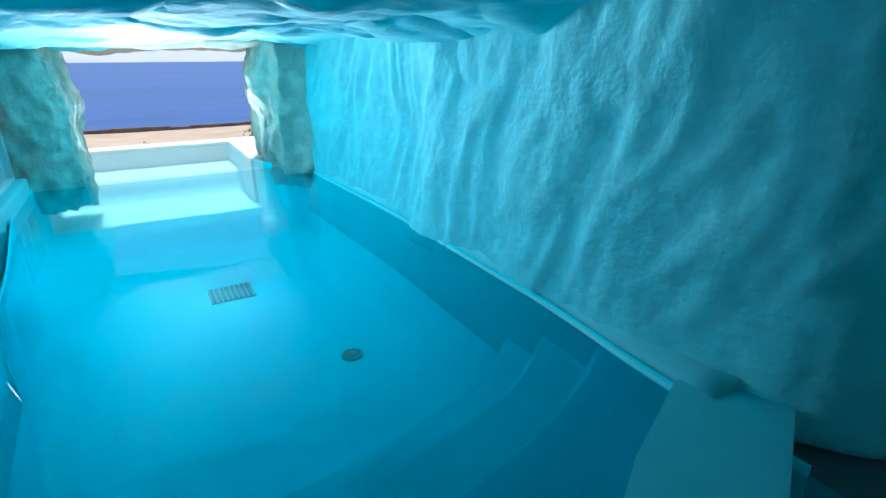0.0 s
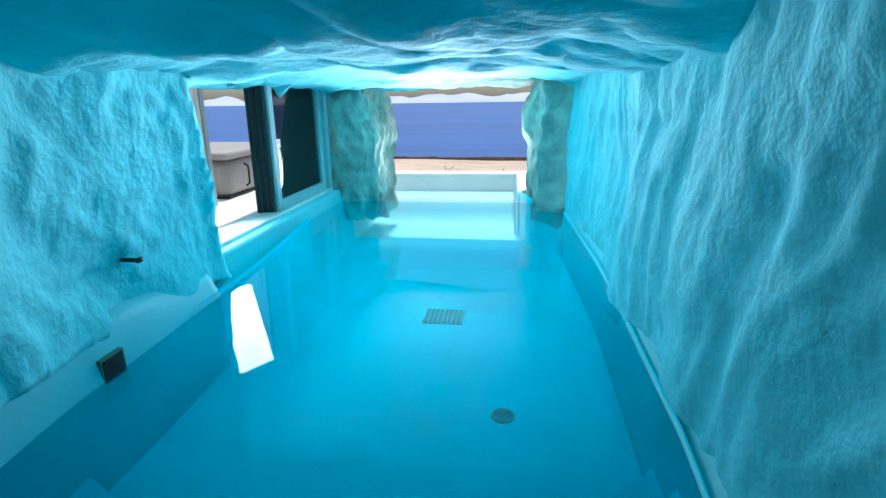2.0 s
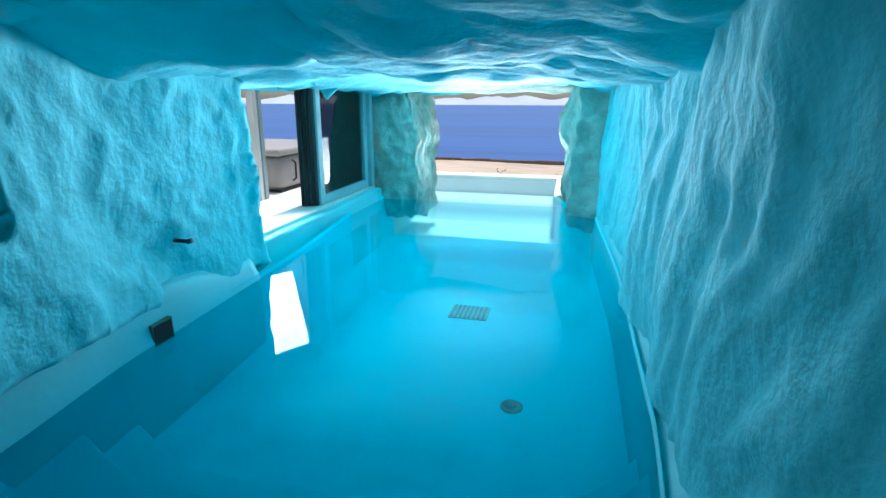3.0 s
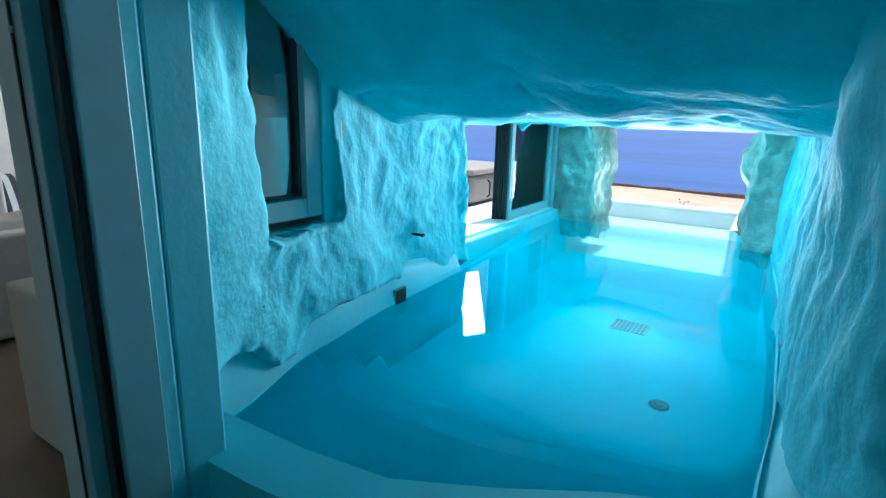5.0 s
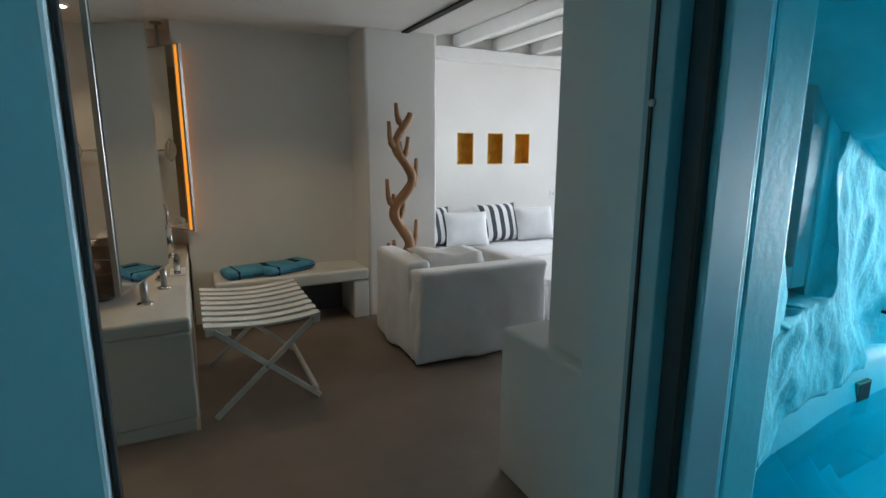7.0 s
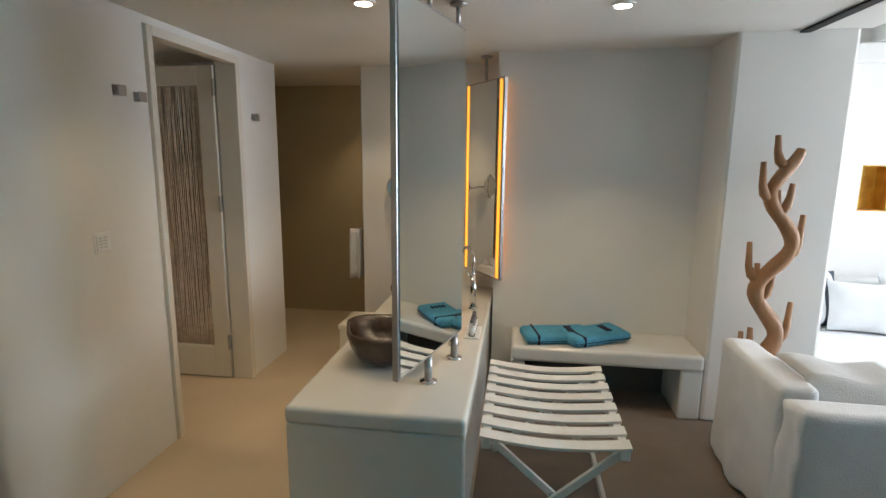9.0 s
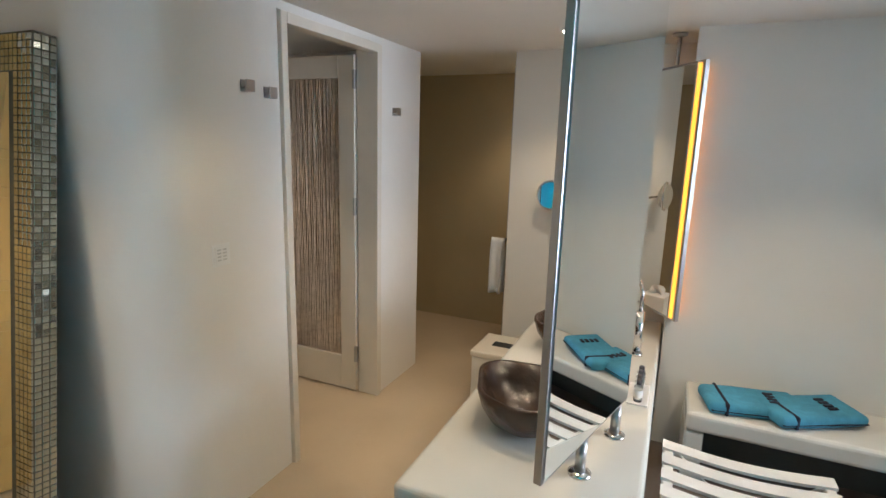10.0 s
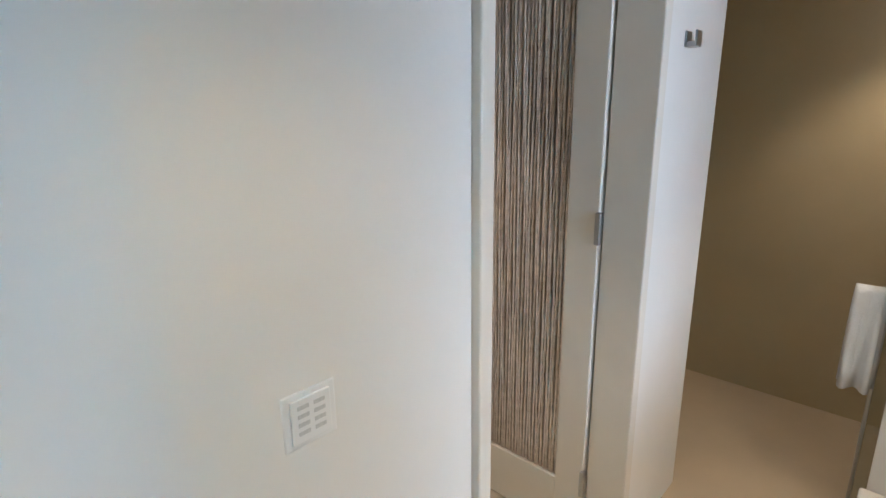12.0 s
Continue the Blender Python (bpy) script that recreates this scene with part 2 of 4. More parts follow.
def lathe(profile, sides=24, cx=0, cy=0, wob=0.0, seed=0, sx=1, sy=1):
    """A turned shape from (radius, z) pairs, a little uneven if wob > 0."""
    bm = bmesh.new()
    rings = []
    for r, z in profile:
        ring = []
        for k in range(sides):
            a = 2 * math.pi * k / sides
            q = 1 + wob * noise.noise((math.cos(a) * 1.3 + seed, math.sin(a) * 1.3, seed * 2.1))
            ring.append(bm.verts.new((cx + sx * r * q * math.cos(a), cy + sy * r * q * math.sin(a), z)))
        rings.append(ring)
    for a, b in zip(rings, rings[1:]):
        for k in range(sides):
            bm.faces.new((a[k], a[(k + 1) % sides], b[(k + 1) % sides], b[k]))
    bm.faces.new(rings[0])
    bm.faces.new(rings[-1])
    return bm


def interp(table, v):
    if v <= table[0][0]:
        return table[0][1]
    for (a, p), (b, q) in zip(table, table[1:]):
        if v <= b:
            k = (v - a) / (b - a)
            k = k * k * (3 - 2 * k) * 0.5 + k * 0.5
            return p + (q - p) * k
    return table[-1][1]


def crag(p, seed=0, vertical=True, lumps=0.0):
    """Hacked-rock relief: broad bulges, slanting runs down the wall, pocks and fine breaks."""
    q = Vector((p[0] + seed * 7.3, p[1], p[2]))
    lean = 0.35 * q.z if vertical else 0
    warp = 0.25 * noise.noise(q * 1.7)
    s = Vector((q.x * 2.6, (q.y + lean + warp) * 2.6, q.z * ((0.9 + 1.2 * lumps) if vertical else 2.6)))
    big = noise.noise(q * 1.3) * 0.7
    mid = noise.noise(s) * 0.5
    run = (0.5 - abs(noise.noise(s * 1.9 + Vector((3, 1, 5))))) * (0.34 - 0.1 * lumps)
    chip = max(0, noise.noise(q * 5.5 + Vector((1, 7, 2))) - 0.12) * (0.3 + 0.12 * lumps)
    cell = noise.noise(s * 4.3 + Vector((8, 2, 1))) * 0.13
    fine = noise.noise(q * 17) * 0.06 + noise.noise(q * 34) * 0.035
    return big + mid + run + cell + fine - chip


def rect_sdf(u, v, u0, v0, u1, v1, r, seed):
    cx, cy, hx, hy = (u0 + u1) / 2, (v0 + v1) / 2, (u1 - u0) / 2 - r, (v1 - v0) / 2 - r
    dx, dy = abs(u - cx) - hx, abs(v - cy) - hy
    d = math.hypot(max(dx, 0), max(dy, 0)) + min(max(dx, dy), 0) - r
    return d + 0.035 * noise.noise((u * 3, v * 3, seed)) + 0.014 * noise.noise((u * 11, v * 11, seed + 4))


def rock_sheet(name, path, z0, z1, step, depth, seed, thick, out, label, holes=(), lumps=0.0, mat=ROCK):
    """A rock face that stands on a plan path; out = +1 or -1 turns its relief to the path's left or right."""
    P = [Vector((*p, 0)) for p in path]
    seg = [(b - a).length for a, b in zip(P, P[1:])]
    L = sum(seg)
    nu, nv = max(2, int(L / step)), max(2, int((z1 - z0) / step))

    def at(s):
        for i, l in enumerate(seg):
            if s <= l or i == len(seg) - 1:
                return P[i].lerp(P[i + 1], min(1, s / l))
            s -= l

    def flow(s):
        w = 0.12
        p = (at(max(0, s - w)) + at(s) * 2 + at(min(L, s + w))) / 4
        d = (at(min(L, s + w)) - at(max(0, s - w))).normalized()
        return p, Vector((-d.y, d.x, 0)) * out

    bm = bmesh.new()
    grid, info = [], {}
    for i in range(nu + 1):
        s = L * i / nu
        p, n = flow(s)
        col = []
        for j in range(nv + 1):
            z = z0 + (z1 - z0) * j / nv
            q = Vector((p.x, p.y, z))
            v = bm.verts.new(q + n * depth * crag(q, seed, True, lumps))
            col.append(v)
            info[v] = (p.y, z)
        grid.append(col)
    for i in range(nu):
        for j in range(nv):
            vs = (grid[i][j], grid[i + 1][j], grid[i + 1][j + 1], grid[i][j + 1])
            cy, cz = sum(info[v][0] for v in vs) / 4, sum(info[v][1] for v in vs) / 4
            if any(h(cy, cz) < 0 for h in holes):
                continue
            bm.faces.new(vs)
    bmesh.ops.delete(bm, geom=[v for v in bm.verts if not v.link_faces], context='VERTS')
    for v in bm.verts:
        for h in holes:
            y, z = info.get(v, (9, 9))
            d = h(y, z)
            if abs(d) < step * 0.8 and v.is_boundary:
                e = 0.004
                gy, gz = (h(y + e, z) - d) / e, (h(y, z + e) - d) / e
                g = gy * gy + gz * gz or 1
                v.co.y -= d * gy / g
                v.co.z -= d * gz / g
    me = bpy.data.meshes.new(name)
    bm.to_mesh(me)
    bm.free()
    me.shade_smooth()
    me.materials.append(mat)
    ob = tagged(new(name, me), label, "rock wall", kind="structure")
    sol = ob.modifiers.new("thickness", 'SOLIDIFY')
    sol.thickness, sol.offset = thick, -1
    return ob


def boulder(name, x0, y0, z0, x1, y1, z1, depth, seed, mat, label, n=26, taper=0.0):
    """A block of rock with rounded, hacked faces."""
    bm = bmesh.new()
    bmesh.ops.create_cube(bm, size=2)
    bmesh.ops.subdivide_edges(bm, edges=bm.edges[:], cuts=n, use_grid_fill=True)
    c = Vector(((x0 + x1) / 2, (y0 + y1) / 2, (z0 + z1) / 2))
    h = Vector(((x1 - x0) / 2, (y1 - y0) / 2, (z1 - z0) / 2))
    for v in bm.verts:
        q = v.co.copy()
        sph = q.normalized() * 1.25
        q = q.lerp(sph, 0.28)
        n_ = q.normalized()
        w = 1 - taper * (q.z * 0.5 + 0.5)
        p = Vector((c.x + q.x * h.x * w, c.y + q.y * h.y * w, c.z + q.z * h.z))
        v.co = p + n_ * depth * crag(p, seed, False)
    return solo(name, bm, mat, label, "rock", "structure", True)


def slab_poly(points, z0, z1):
    bm = bmesh.new()
    lo = [bm.verts.new((x, y, z0)) for x, y in points]
    hi = [bm.verts.new((x, y, z1)) for x, y in points]
    bm.faces.new(lo)
    bm.faces.new(hi)
    n = len(points)
    for i in range(n):
        bm.faces.new((lo[i], lo[(i + 1) % n], hi[(i + 1) % n], hi[i]))
    return bm


def wall(name, boxes, mat, label, r=0.0):
    bm = bmesh.new()
    for b in boxes:
        box(*b, r, 2, bm)
    return solo(name, bm, mat, label, "wall", "structure")


# ---- the pool cave: structure ----
W = 0.10                      # water level
LEFT = [(0.75, 1.47), (0.95, 1.40), (1.5, 1.24), (2.2, 1.15), (3.3, 1.10), (5.3, 0.90), (6.1, 0.97), (7.55, 0.97)]
RIGHT = [(0.75, 3.06), (1.5, 3.07), (2.2, 3.12), (3.7, 3.14), (5.4, 3.08), (5.95, 2.78), (6.3, 2.70), (7.55, 2.67)]


def pool_row(y):
    xl, xr = interp(LEFT, y), interp(RIGHT, y)
    return xl, xr


# basin: side walls, floor and the two steps at the near end, in one shell
STEPS = [(1.52, -0.06), (1.60, -0.20), (1.86, -0.20), (1.94, -0.34), (2.12, -0.34), (2.22, -0.52), (5.55, -0.52), (5.68, -0.34), (6.85, -0.34), (6.95, -0.10)]


def pool_depth(y):
    if y <= STEPS[0][0]:
        return STEPS[0][1]
    for (a, p), (b, q) in zip(STEPS, STEPS[1:]):
        if y <= b:
            k = (y - a) / (b - a)
            return p + (q - p) * k * k * (3 - 2 * k)
    return STEPS[-1][1]


bm = bmesh.new()
ys = [0.8 + 0.02 * i for i in range(90)] + [2.6 + 0.05 * i for i in range(100)]
prev = None
for y in ys:
    row = []
    m = 28
    for k in range(-3, m + 4):
        f = min(1, max(0, k / m))
        fade = min(1, max(0, (4.5 - y) / 2.2))
        yy = y + 0.26 * max(0, f - 0.45) ** 1.3 / 0.46 * fade
        xl, xr = interp(LEFT, yy), interp(RIGHT, yy)
        x = xl + (xr - xl) * f
        z = pool_depth(y)
        # the foot of the side walls is coved
        d = min(x - xl, xr - x)
        z += 0.17 * max(0, 1 - d / 0.28) ** 2 * min(1, max(0, 5.6 - y))
        if k < 0 or k > m:
            e = (-k if k < 0 else k - m) / 3
            z = z + (W + 0.03 - z) * e
        row.append(bm.verts.new((x, yy, z)))
    if prev:
        for a in range(len(row) - 1):
            f = bm.faces.new((prev[a], prev[a + 1], row[a + 1], row[a]))
            # sunlit copy of the plaster past the arch
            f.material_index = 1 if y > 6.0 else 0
            f.smooth = True
    prev = row
pool = solo("pool_basin", bm, [POOL, POOL_SUNLIT], "bright blue plastered pool basin with two steps", "pool", "structure")

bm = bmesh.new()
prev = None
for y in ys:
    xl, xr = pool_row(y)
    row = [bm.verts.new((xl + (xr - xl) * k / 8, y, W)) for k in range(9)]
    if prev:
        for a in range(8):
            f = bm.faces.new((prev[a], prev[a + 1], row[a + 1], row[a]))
            # sunlit copy of the water at the outer end
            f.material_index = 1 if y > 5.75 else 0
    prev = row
water = solo("water", bm, [WATER, WATER_SUNLIT], "still clear blue pool water", "water", "structure", True)

# near rim, on a slight slant, and the deck in front of it
solo("pool_rim", slab_poly([(1.38, 0.72), (1.38, 0.93), (1.8, 0.94), (2.12, 0.98), (2.4, 1.12), (2.7, 1.3), (3.06, 1.46), (3.3, 1.5), (3.3, 1.22), (2.72, 0.94), (2.3, 0.78), (1.8, 0.73)], -0.62, W + 0.035), PLASTER_AQUA_LIT, "smooth plastered rim at the near end of the pool", "pool rim", "structure")
solo("deck_floor", slab_poly([(1.481, -1.7), (4.3, -1.7), (4.3, 1.35), (3.25, 1.35), (2.66, 1.05), (2.25, 0.88), (1.8, 0.83), (1.481, 0.83)], -0.1, 0.0), FLOOR_POOL, "grey cement floor beside the pool", "floor", "structure")

# plastered plinth under the rock on both sides
for nm, tab, sgn, ztop in (("left", LEFT, -1, 0.27), ("right", RIGHT, 1, 0.16)):
    bm = bmesh.new()
    prev = None
    y0, y1 = (0.8, 3.15) if sgn < 0 else (1.35, 5.45)
    n_ = 48
    for i in range(n_ + 1):
        y = y0 + (y1 - y0) * i / n_
        x = interp(tab, y)
        wv = 0.012 * noise.noise((y * 2, 3, sgn))
        lean = 0.05
        top = ztop if sgn > 0 else interp([(0.8, 0.44), (1.2, 0.44), (1.7, 0.38), (2.4, 0.32), (3.15, 0.22)], y)
        pr = [(x - sgn * 0.006, -0.3), (x - sgn * 0.006, W + 0.01), (x + sgn * (lean * 0.5), top * 0.8 + wv), (x + sgn * lean, top + wv), (x + sgn * 0.4, top + 0.02 + wv), (x + sgn * 0.4, -0.3)]
        row = [bm.verts.new((a, y, b)) for a, b in pr]
        if prev:
            for a in range(len(row)):
                bm.faces.new((prev[a], prev[(a + 1) % 6], row[(a + 1) % 6], row[a]))
        else:
            bm.faces.new(row)
        prev = row
    bm.faces.new(prev)
    solo("plinth_" + nm, bm, PLASTER_AQUA_LIT, "smooth aqua-lit plaster plinth along the water", "plinth", "structure", True)

# rock faces
left_path = [(1.55, 0.60), (1.46, 0.95), (1.35, 1.25), (1.23, 1.65), (1.12, 2.2), (1.09, 2.8), (1.07, 3.3), (0.86, 5.2), (0.80, 5.9)]
hole_win = lambda y, z: rect_sdf(y, z, 1.15, 0.70, 1.74, 2.3, 0.05, 2.0)
FOOT = [(0.6, 0.27), (0.72, 0.30), (0.92, 0.36), (1.08, 0.33), (1.24, 0.18), (1.36, 0.17), (1.50, 0.28), (1.8, 0.29), (2.23, 0.25), (2.9, 0.17), (3.34, 0.13)]
hole_foot = lambda y, z: z - interp(FOOT, y) - 0.02 * noise.noise((y * 6, 1, 8))
hole_ter = lambda y, z: rect_sdf(y + 0.2 * (z - 0.35), z, 3.32, -0.4, 7.5, 1.20, 0.14, 7.0)
rock_sheet("rock_wall_left", left_path, 0.06, 2.2, 0.022, 0.075, 1, 0.14, -1, "hacked rock wall with two openings, aqua pool light in its colour", (hole_win, hole_ter, hole_foot), lumps=1.0)
right_path = [(3.02, 6.0), (3.12, 5.4), (3.17, 4.4), (3.17, 3.2), (3.16, 2.2), (3.14, 1.6), (3.20, 1.22), (3.42, 0.98), (3.75, 0.86), (4.22, 0.80)]
rock_sheet("rock_wall_right", right_path, 0.02, 2.2, 0.024, 0.095, 3, 0.2, -1, "hacked rock wall beside the pool, aqua light in its colour")

# cave ceiling: smooth plaster near the room, hacked brow, then a low rock soffit
CEIL = [(-1.7, 2.02), (0.9, 1.98), (1.45, 1.75), (1.9, 1.45), (2.4, 1.34), (3.2, 1.35), (4.2, 1.40), (5.2, 1.36), (5.9, 1.33), (6.4, 1.32)]
bm = bmesh.new()
grid = []
for i in range(230):
    y = -1.7 + 8.1 * i / 229
    row = []
    for j in range(110):
        x = 0.6 + 3.75 * j / 109
        z = interp(CEIL, y + 0.25 * noise.noise((x * 1.3, y, 4)))
        rough_k = min(1, max(0.05, (y - 0.9) / 0.7)) * (0.35 if 3.4 < y < 5.3 else 1)
        edge = max(0, 0.35 - min(x - 1.0, 3.2 - x)) if y > 1.4 else 0
        z += 0.085 * rough_k * crag((x, y, z), 5, False) - edge * 0.14
        row.append(bm.verts.new((x, y, z)))
    grid.append(row)
for i in range(229):
    for j in range(109):
        bm.faces.new((grid[i][j], grid[i + 1][j], grid[i + 1][j + 1], grid[i][j + 1]))
cc = solo("ceiling_cave", bm, ROCK, "cave ceiling with aqua light in its colour, smooth at first, then hacked rock", "ceiling", "structure", True)
cc.modifiers.new("thickness", 'SOLIDIFY').thickness = 0.12

# rocks of the arch at the outer end
boulder("arch_rock_left", 0.62, 5.78, -0.12, 1.30, 6.65, 1.5, 0.20, 11, ROCK_BARE, "bare pale limestone pillar left of the arch", 46, 0.10)
boulder("arch_rock_right", 2.82, 5.35, -0.12, 3.50, 6.45, 1.5, 0.17, 12, ROCK_BARE, "bare pale limestone pillar right of the arch", 46)
boulder("arch_lintel", 0.5, 5.7, 1.23, 3.6, 6.3, 1.96, 0.10, 13, ROCK_BARE, "rough rock lintel over the arch", 30)
wall("facade_upper", [(0.3, 5.75, 1.5, 4.4, 6.35, 2.6), (3.3, 5.6, -0.4, 4.4, 6.3, 1.6), (0.30, 2.9, 1.35, 0.95, 5.8, 2.6)], WHITE_OUT, "white rendered front of the house")
wall("wall_door_return", [(1.50, 0.602, -0.05, 1.60, 0.66, 2.25), (1.50, 0.66, -0.05, 1.60, 0.80, 2.25)], PLASTER_AQUA_LIT, "smooth aqua-lit plaster return beside the sliding door", 0.01)
wall("wall_behind_rock", [(3.45, 0.9, -0.3, 3.6, 5.8, 2.3), (4.22, -1.8, -0.1, 4.37, 1.0, 2.3), (1.4, -1.85, -0.1, 4.37, -1.7, 2.3)], PLASTER_AQUA_LIT, "smooth aqua-lit plaster wall of the pool cave")
wall("roof_cave", [(0.3, -1.9, 2.28, 4.4, 5.8, 2.4)], WHITE_OUT, "flat roof over the pool cave")

# ---- windows of the pool cave ----


def frame_bars(parent, y0, y1, z0, z1, x, w, d, mat, name="stile"):
    """Four bars of a sash in the plane x."""
    part(name, box(x - d / 2, y0, z0, x + d / 2, y0 + w, z1, 0.004), mat, parent)
    part(name, box(x - d / 2, y1 - w, z0, x + d / 2, y1, z1, 0.004), mat, parent)
    part("rail", box(x - d / 2, y0 + w, z0, x + d / 2, y1 - w, z0 + w, 0.004), mat, parent)
    part("rail", box(x - d / 2, y0 + w, z1 - w, x + d / 2, y1 - w, z1, 0.004), mat, parent)


win2 = thing("window_2", "half-open sliding terrace window in grey aluminium", "window")
win2["kind"] = "structure"
part("sill", box(0.60, 3.0, -0.4, 0.93, 5.75, 0.22, 0.02), PLASTER_AQUA_LIT, win2, "plastered sill over the pool")
part("track", box(0.64, 3.1, 0.221, 0.86, 5.72, 0.245, 0.003), WHITE_PAINT, win2)
part("head", box(0.64, 3.1, 1.27, 0.86, 5.72, 1.36, 0.004), TEAL_FRAME, win2)
part("jamb", box(0.64, 5.64, 0.245, 0.86, 5.72, 1.27, 0.004), TEAL_FRAME, win2)
for k, xx in enumerate((0.69, 0.735, 0.78)):
    sash = part("sash_edge", box(xx - 0.022, 4.50 + 0.015 * k, 0.246, xx + 0.022, 4.56 + 0.015 * k, 1.27, 0.004), DARK_FRAME, win2, "dark edge of a sliding sash")
    part("seal", box(xx - 0.012, 4.485 + 0.015 * k, 0.25, xx + 0.012, 4.499 + 0.015 * k, 1.265, 0.003), RUBBER, sash)
frame_bars(win2, 4.56, 5.64, 0.246, 1.268, 0.80, 0.075, 0.045, TEAL_FRAME)
pane = part("pane", box(0.797, 4.63, 0.32, 0.803, 5.57, 1.195, 0), GLASS, win2)
pane.visible_shadow = False
bm = tube([(0.90, 4.57, 0.45), (0.93, 4.57, 0.47), (0.93, 4.57, 0.60), (0.90, 4.57, 0.62)], 0.008, 8)
for v in bm.verts:
    v.co.x -= 0.33
part("handle", bm, RUBBER, win2, "black pull handle", True)

# dark curtain behind the sash
bm = bmesh.new()
prev = None
for i in range(60):
    y = 4.98 + 0.6 * i / 59
    x = 0.715 + 0.018 * math.sin(i * 0.9) + 0.008 * math.sin(i * 2.3)
    row = [bm.verts.new((x - 0.02 * (1 - k / 6) * (i < 16), y - 0.05 * math.sin(k) * (i < 8), 0.25 + 1.015 * k / 6)) for k in range(7)]
    if prev:
        for k in range(6):
            bm.faces.new((prev[k], prev[k + 1], row[k + 1], row[k]))
    prev = row
cur = solo("curtain", bm, CURTAIN, "dark grey curtain gathered behind the terrace window", "curtain", "", True)
cur.modifiers.new("thickness", 'SOLIDIFY').thickness = 0.006

# second window frame far across the terrace
tf = thing("terrace_door", "grey sliding door frame on the terrace side", "door")
for y in (5.50, 5.59):
    part("stile", box(-0.42, y, 0.06, -0.34, y + 0.06, 1.9, 0.004), WHITE_PAINT if y < 5.55 else TEAL_FRAME, tf)

# window into the living room, deep in the rock
win1 = thing("window_1", "grey aluminium window set deep in the rock", "window")
win1["kind"] = "structure"
frame_bars(win1, 1.02, 1.66, 0.74, 2.1, 1.16, 0.09, 0.06, TEAL_FRAME)
frame_bars(win1, 1.10, 1.60, 0.80, 2.06, 1.135, 0.045, 0.04, DARK_FRAME, "inner_stile")
part("pane", box(1.132, 1.14, 0.84, 1.138, 1.56, 2.02, 0), GLASS, win1).visible_shadow = False
part("sill", box(0.98, 1.0, 0.55, 1.22, 1.86, 0.70, 0.02), PLASTER_AQUA_LIT, win1)
part("reveal", box(1.001, 1.665, 0.66, 1.20, 1.80, 2.2, 0.01), PLASTER_AQUA_LIT, win1)
bm = bmesh.new()
prev = None
for i in range(40):
    y = 1.0 + 0.62 * i / 39
    row = [bm.verts.new((0.80 + 0.02 * math.sin(i * 1.1), y, z)) for z in (0.05, 0.6, 1.3, 1.60 - 0.02 * math.sin(i * .3), 2.05)]
    if prev:
        for k in range(4):
            f = bm.faces.new((prev[k], prev[k + 1], row[k + 1], row[k]))
    prev = row
c2 = solo("curtain", bm, GREY_FABRIC, "grey curtain hanging inside the rock window", "curtain", "", True)
c2.modifiers.new("thickness", 'SOLIDIFY').thickness = 0.006

# ---- sliding door between cave and room ----
wall("wall_partition", [(1.30, 0.46, -0.05, 1.46, 0.75, 2.3), (1.46, 0.55, -0.05, 1.56, 0.75, 2.3),  (1.46, -1.75, -0.05, 1.60, -1.25, 2.3), (1.40, -1.3, 2.07, 1.66, 0.6, 2.3)], WHITE, "white plastered wall between room and pool cave")
door = thing("door_1", "open sliding door in grey aluminium", "sliding door")
door["kind"] = "structure"
part("jamb", box(1.47, 0.435, 0.0, 1.545, 0.545, 2.06, 0.004), TEAL_FRAME, door)
part("jamb", box(1.548, 0.47, 0.0, 1.60, 0.545, 2.06, 0.004), DARK_FRAME, door)
part("seal", box(1.602, 0.462, 0.0, 1.614, 0.48, 2.06, 0.002), RUBBER, door)
part("jamb", box(1.602, 0.484, 0.0, 1.628, 0.60, 2.06, 0.004), TEAL_FRAME, door)
part("seal", box(1.49, 0.430, 0.0, 1.50, 0.434, 2.06, 0.001), RUBBER, door)
part("threshold", box(1.42, -1.25, 0.002, 1.66, 0.43, 0.012, 0.003), STEEL, door)
part("head", box(1.45, -1.25, 2.02, 1.65, 0.43, 2.068, 0.003), TEAL_FRAME, door)
sash = part("sash", box(1.53, -0.76, 0.014, 1.58, -0.59, 2.02, 0.006), TEAL_FRAME, door, "wide stile of the slid-back sash")
part("seal", box(1.545, -0.588, 0.014, 1.565, -0.58, 2.02, 0.002), RUBBER, sash)
part("finger_pull", box(1.578, -0.70, 0.24, 1.588, -0.645, 0.42, 0.02, 3), STEEL, sash, "recessed oval finger pull")
part("screw", lathe([(0.008, 0.0), (0.008, 0.006), (0.004, 0.008)], 10), STEEL, door).matrix_basis = pose(1.50, 0.433, 1.36, 90, 0, 0)
part("stile", box(1.53, -1.25, 0.014, 1.58, -1.15, 2.02, 0.006), TEAL_FRAME, door)
part("pane", box(1.552, -1.15, 0.014, 1.558, -0.76, 2.02, 0), GLASS, door).visible_shadow = False

# ---- the suite: structure ----
CH = 2.07
bm = slab_poly([(-0.095, -0.5), (-0.095, -1.1), (1.48, -1.1), (1.48, 0.75), (0.95, 0.75), (0.95, 1.85), (0.15, 1.85), (0.15, 4.3), (-2.9, 4.3), (-2.9, 0.6), (-1.8, 0.6), (-1.8, -0.5)], -0.1, 0.0)
solo("floor", bm, FLOOR, "smooth brown-grey cement floor of the living room", "floor", "structure")
solo("floor_bathroom", slab_poly([(-3.2, -4.4), (1.48, -4.4), (1.48, -1.1), (-0.095, -1.1), (-0.095, -0.5), (-3.2, -0.5)], -0.1, 0.0), FLOOR_BATH, "sand-coloured cement floor of the bathroom", "floor", "structure")
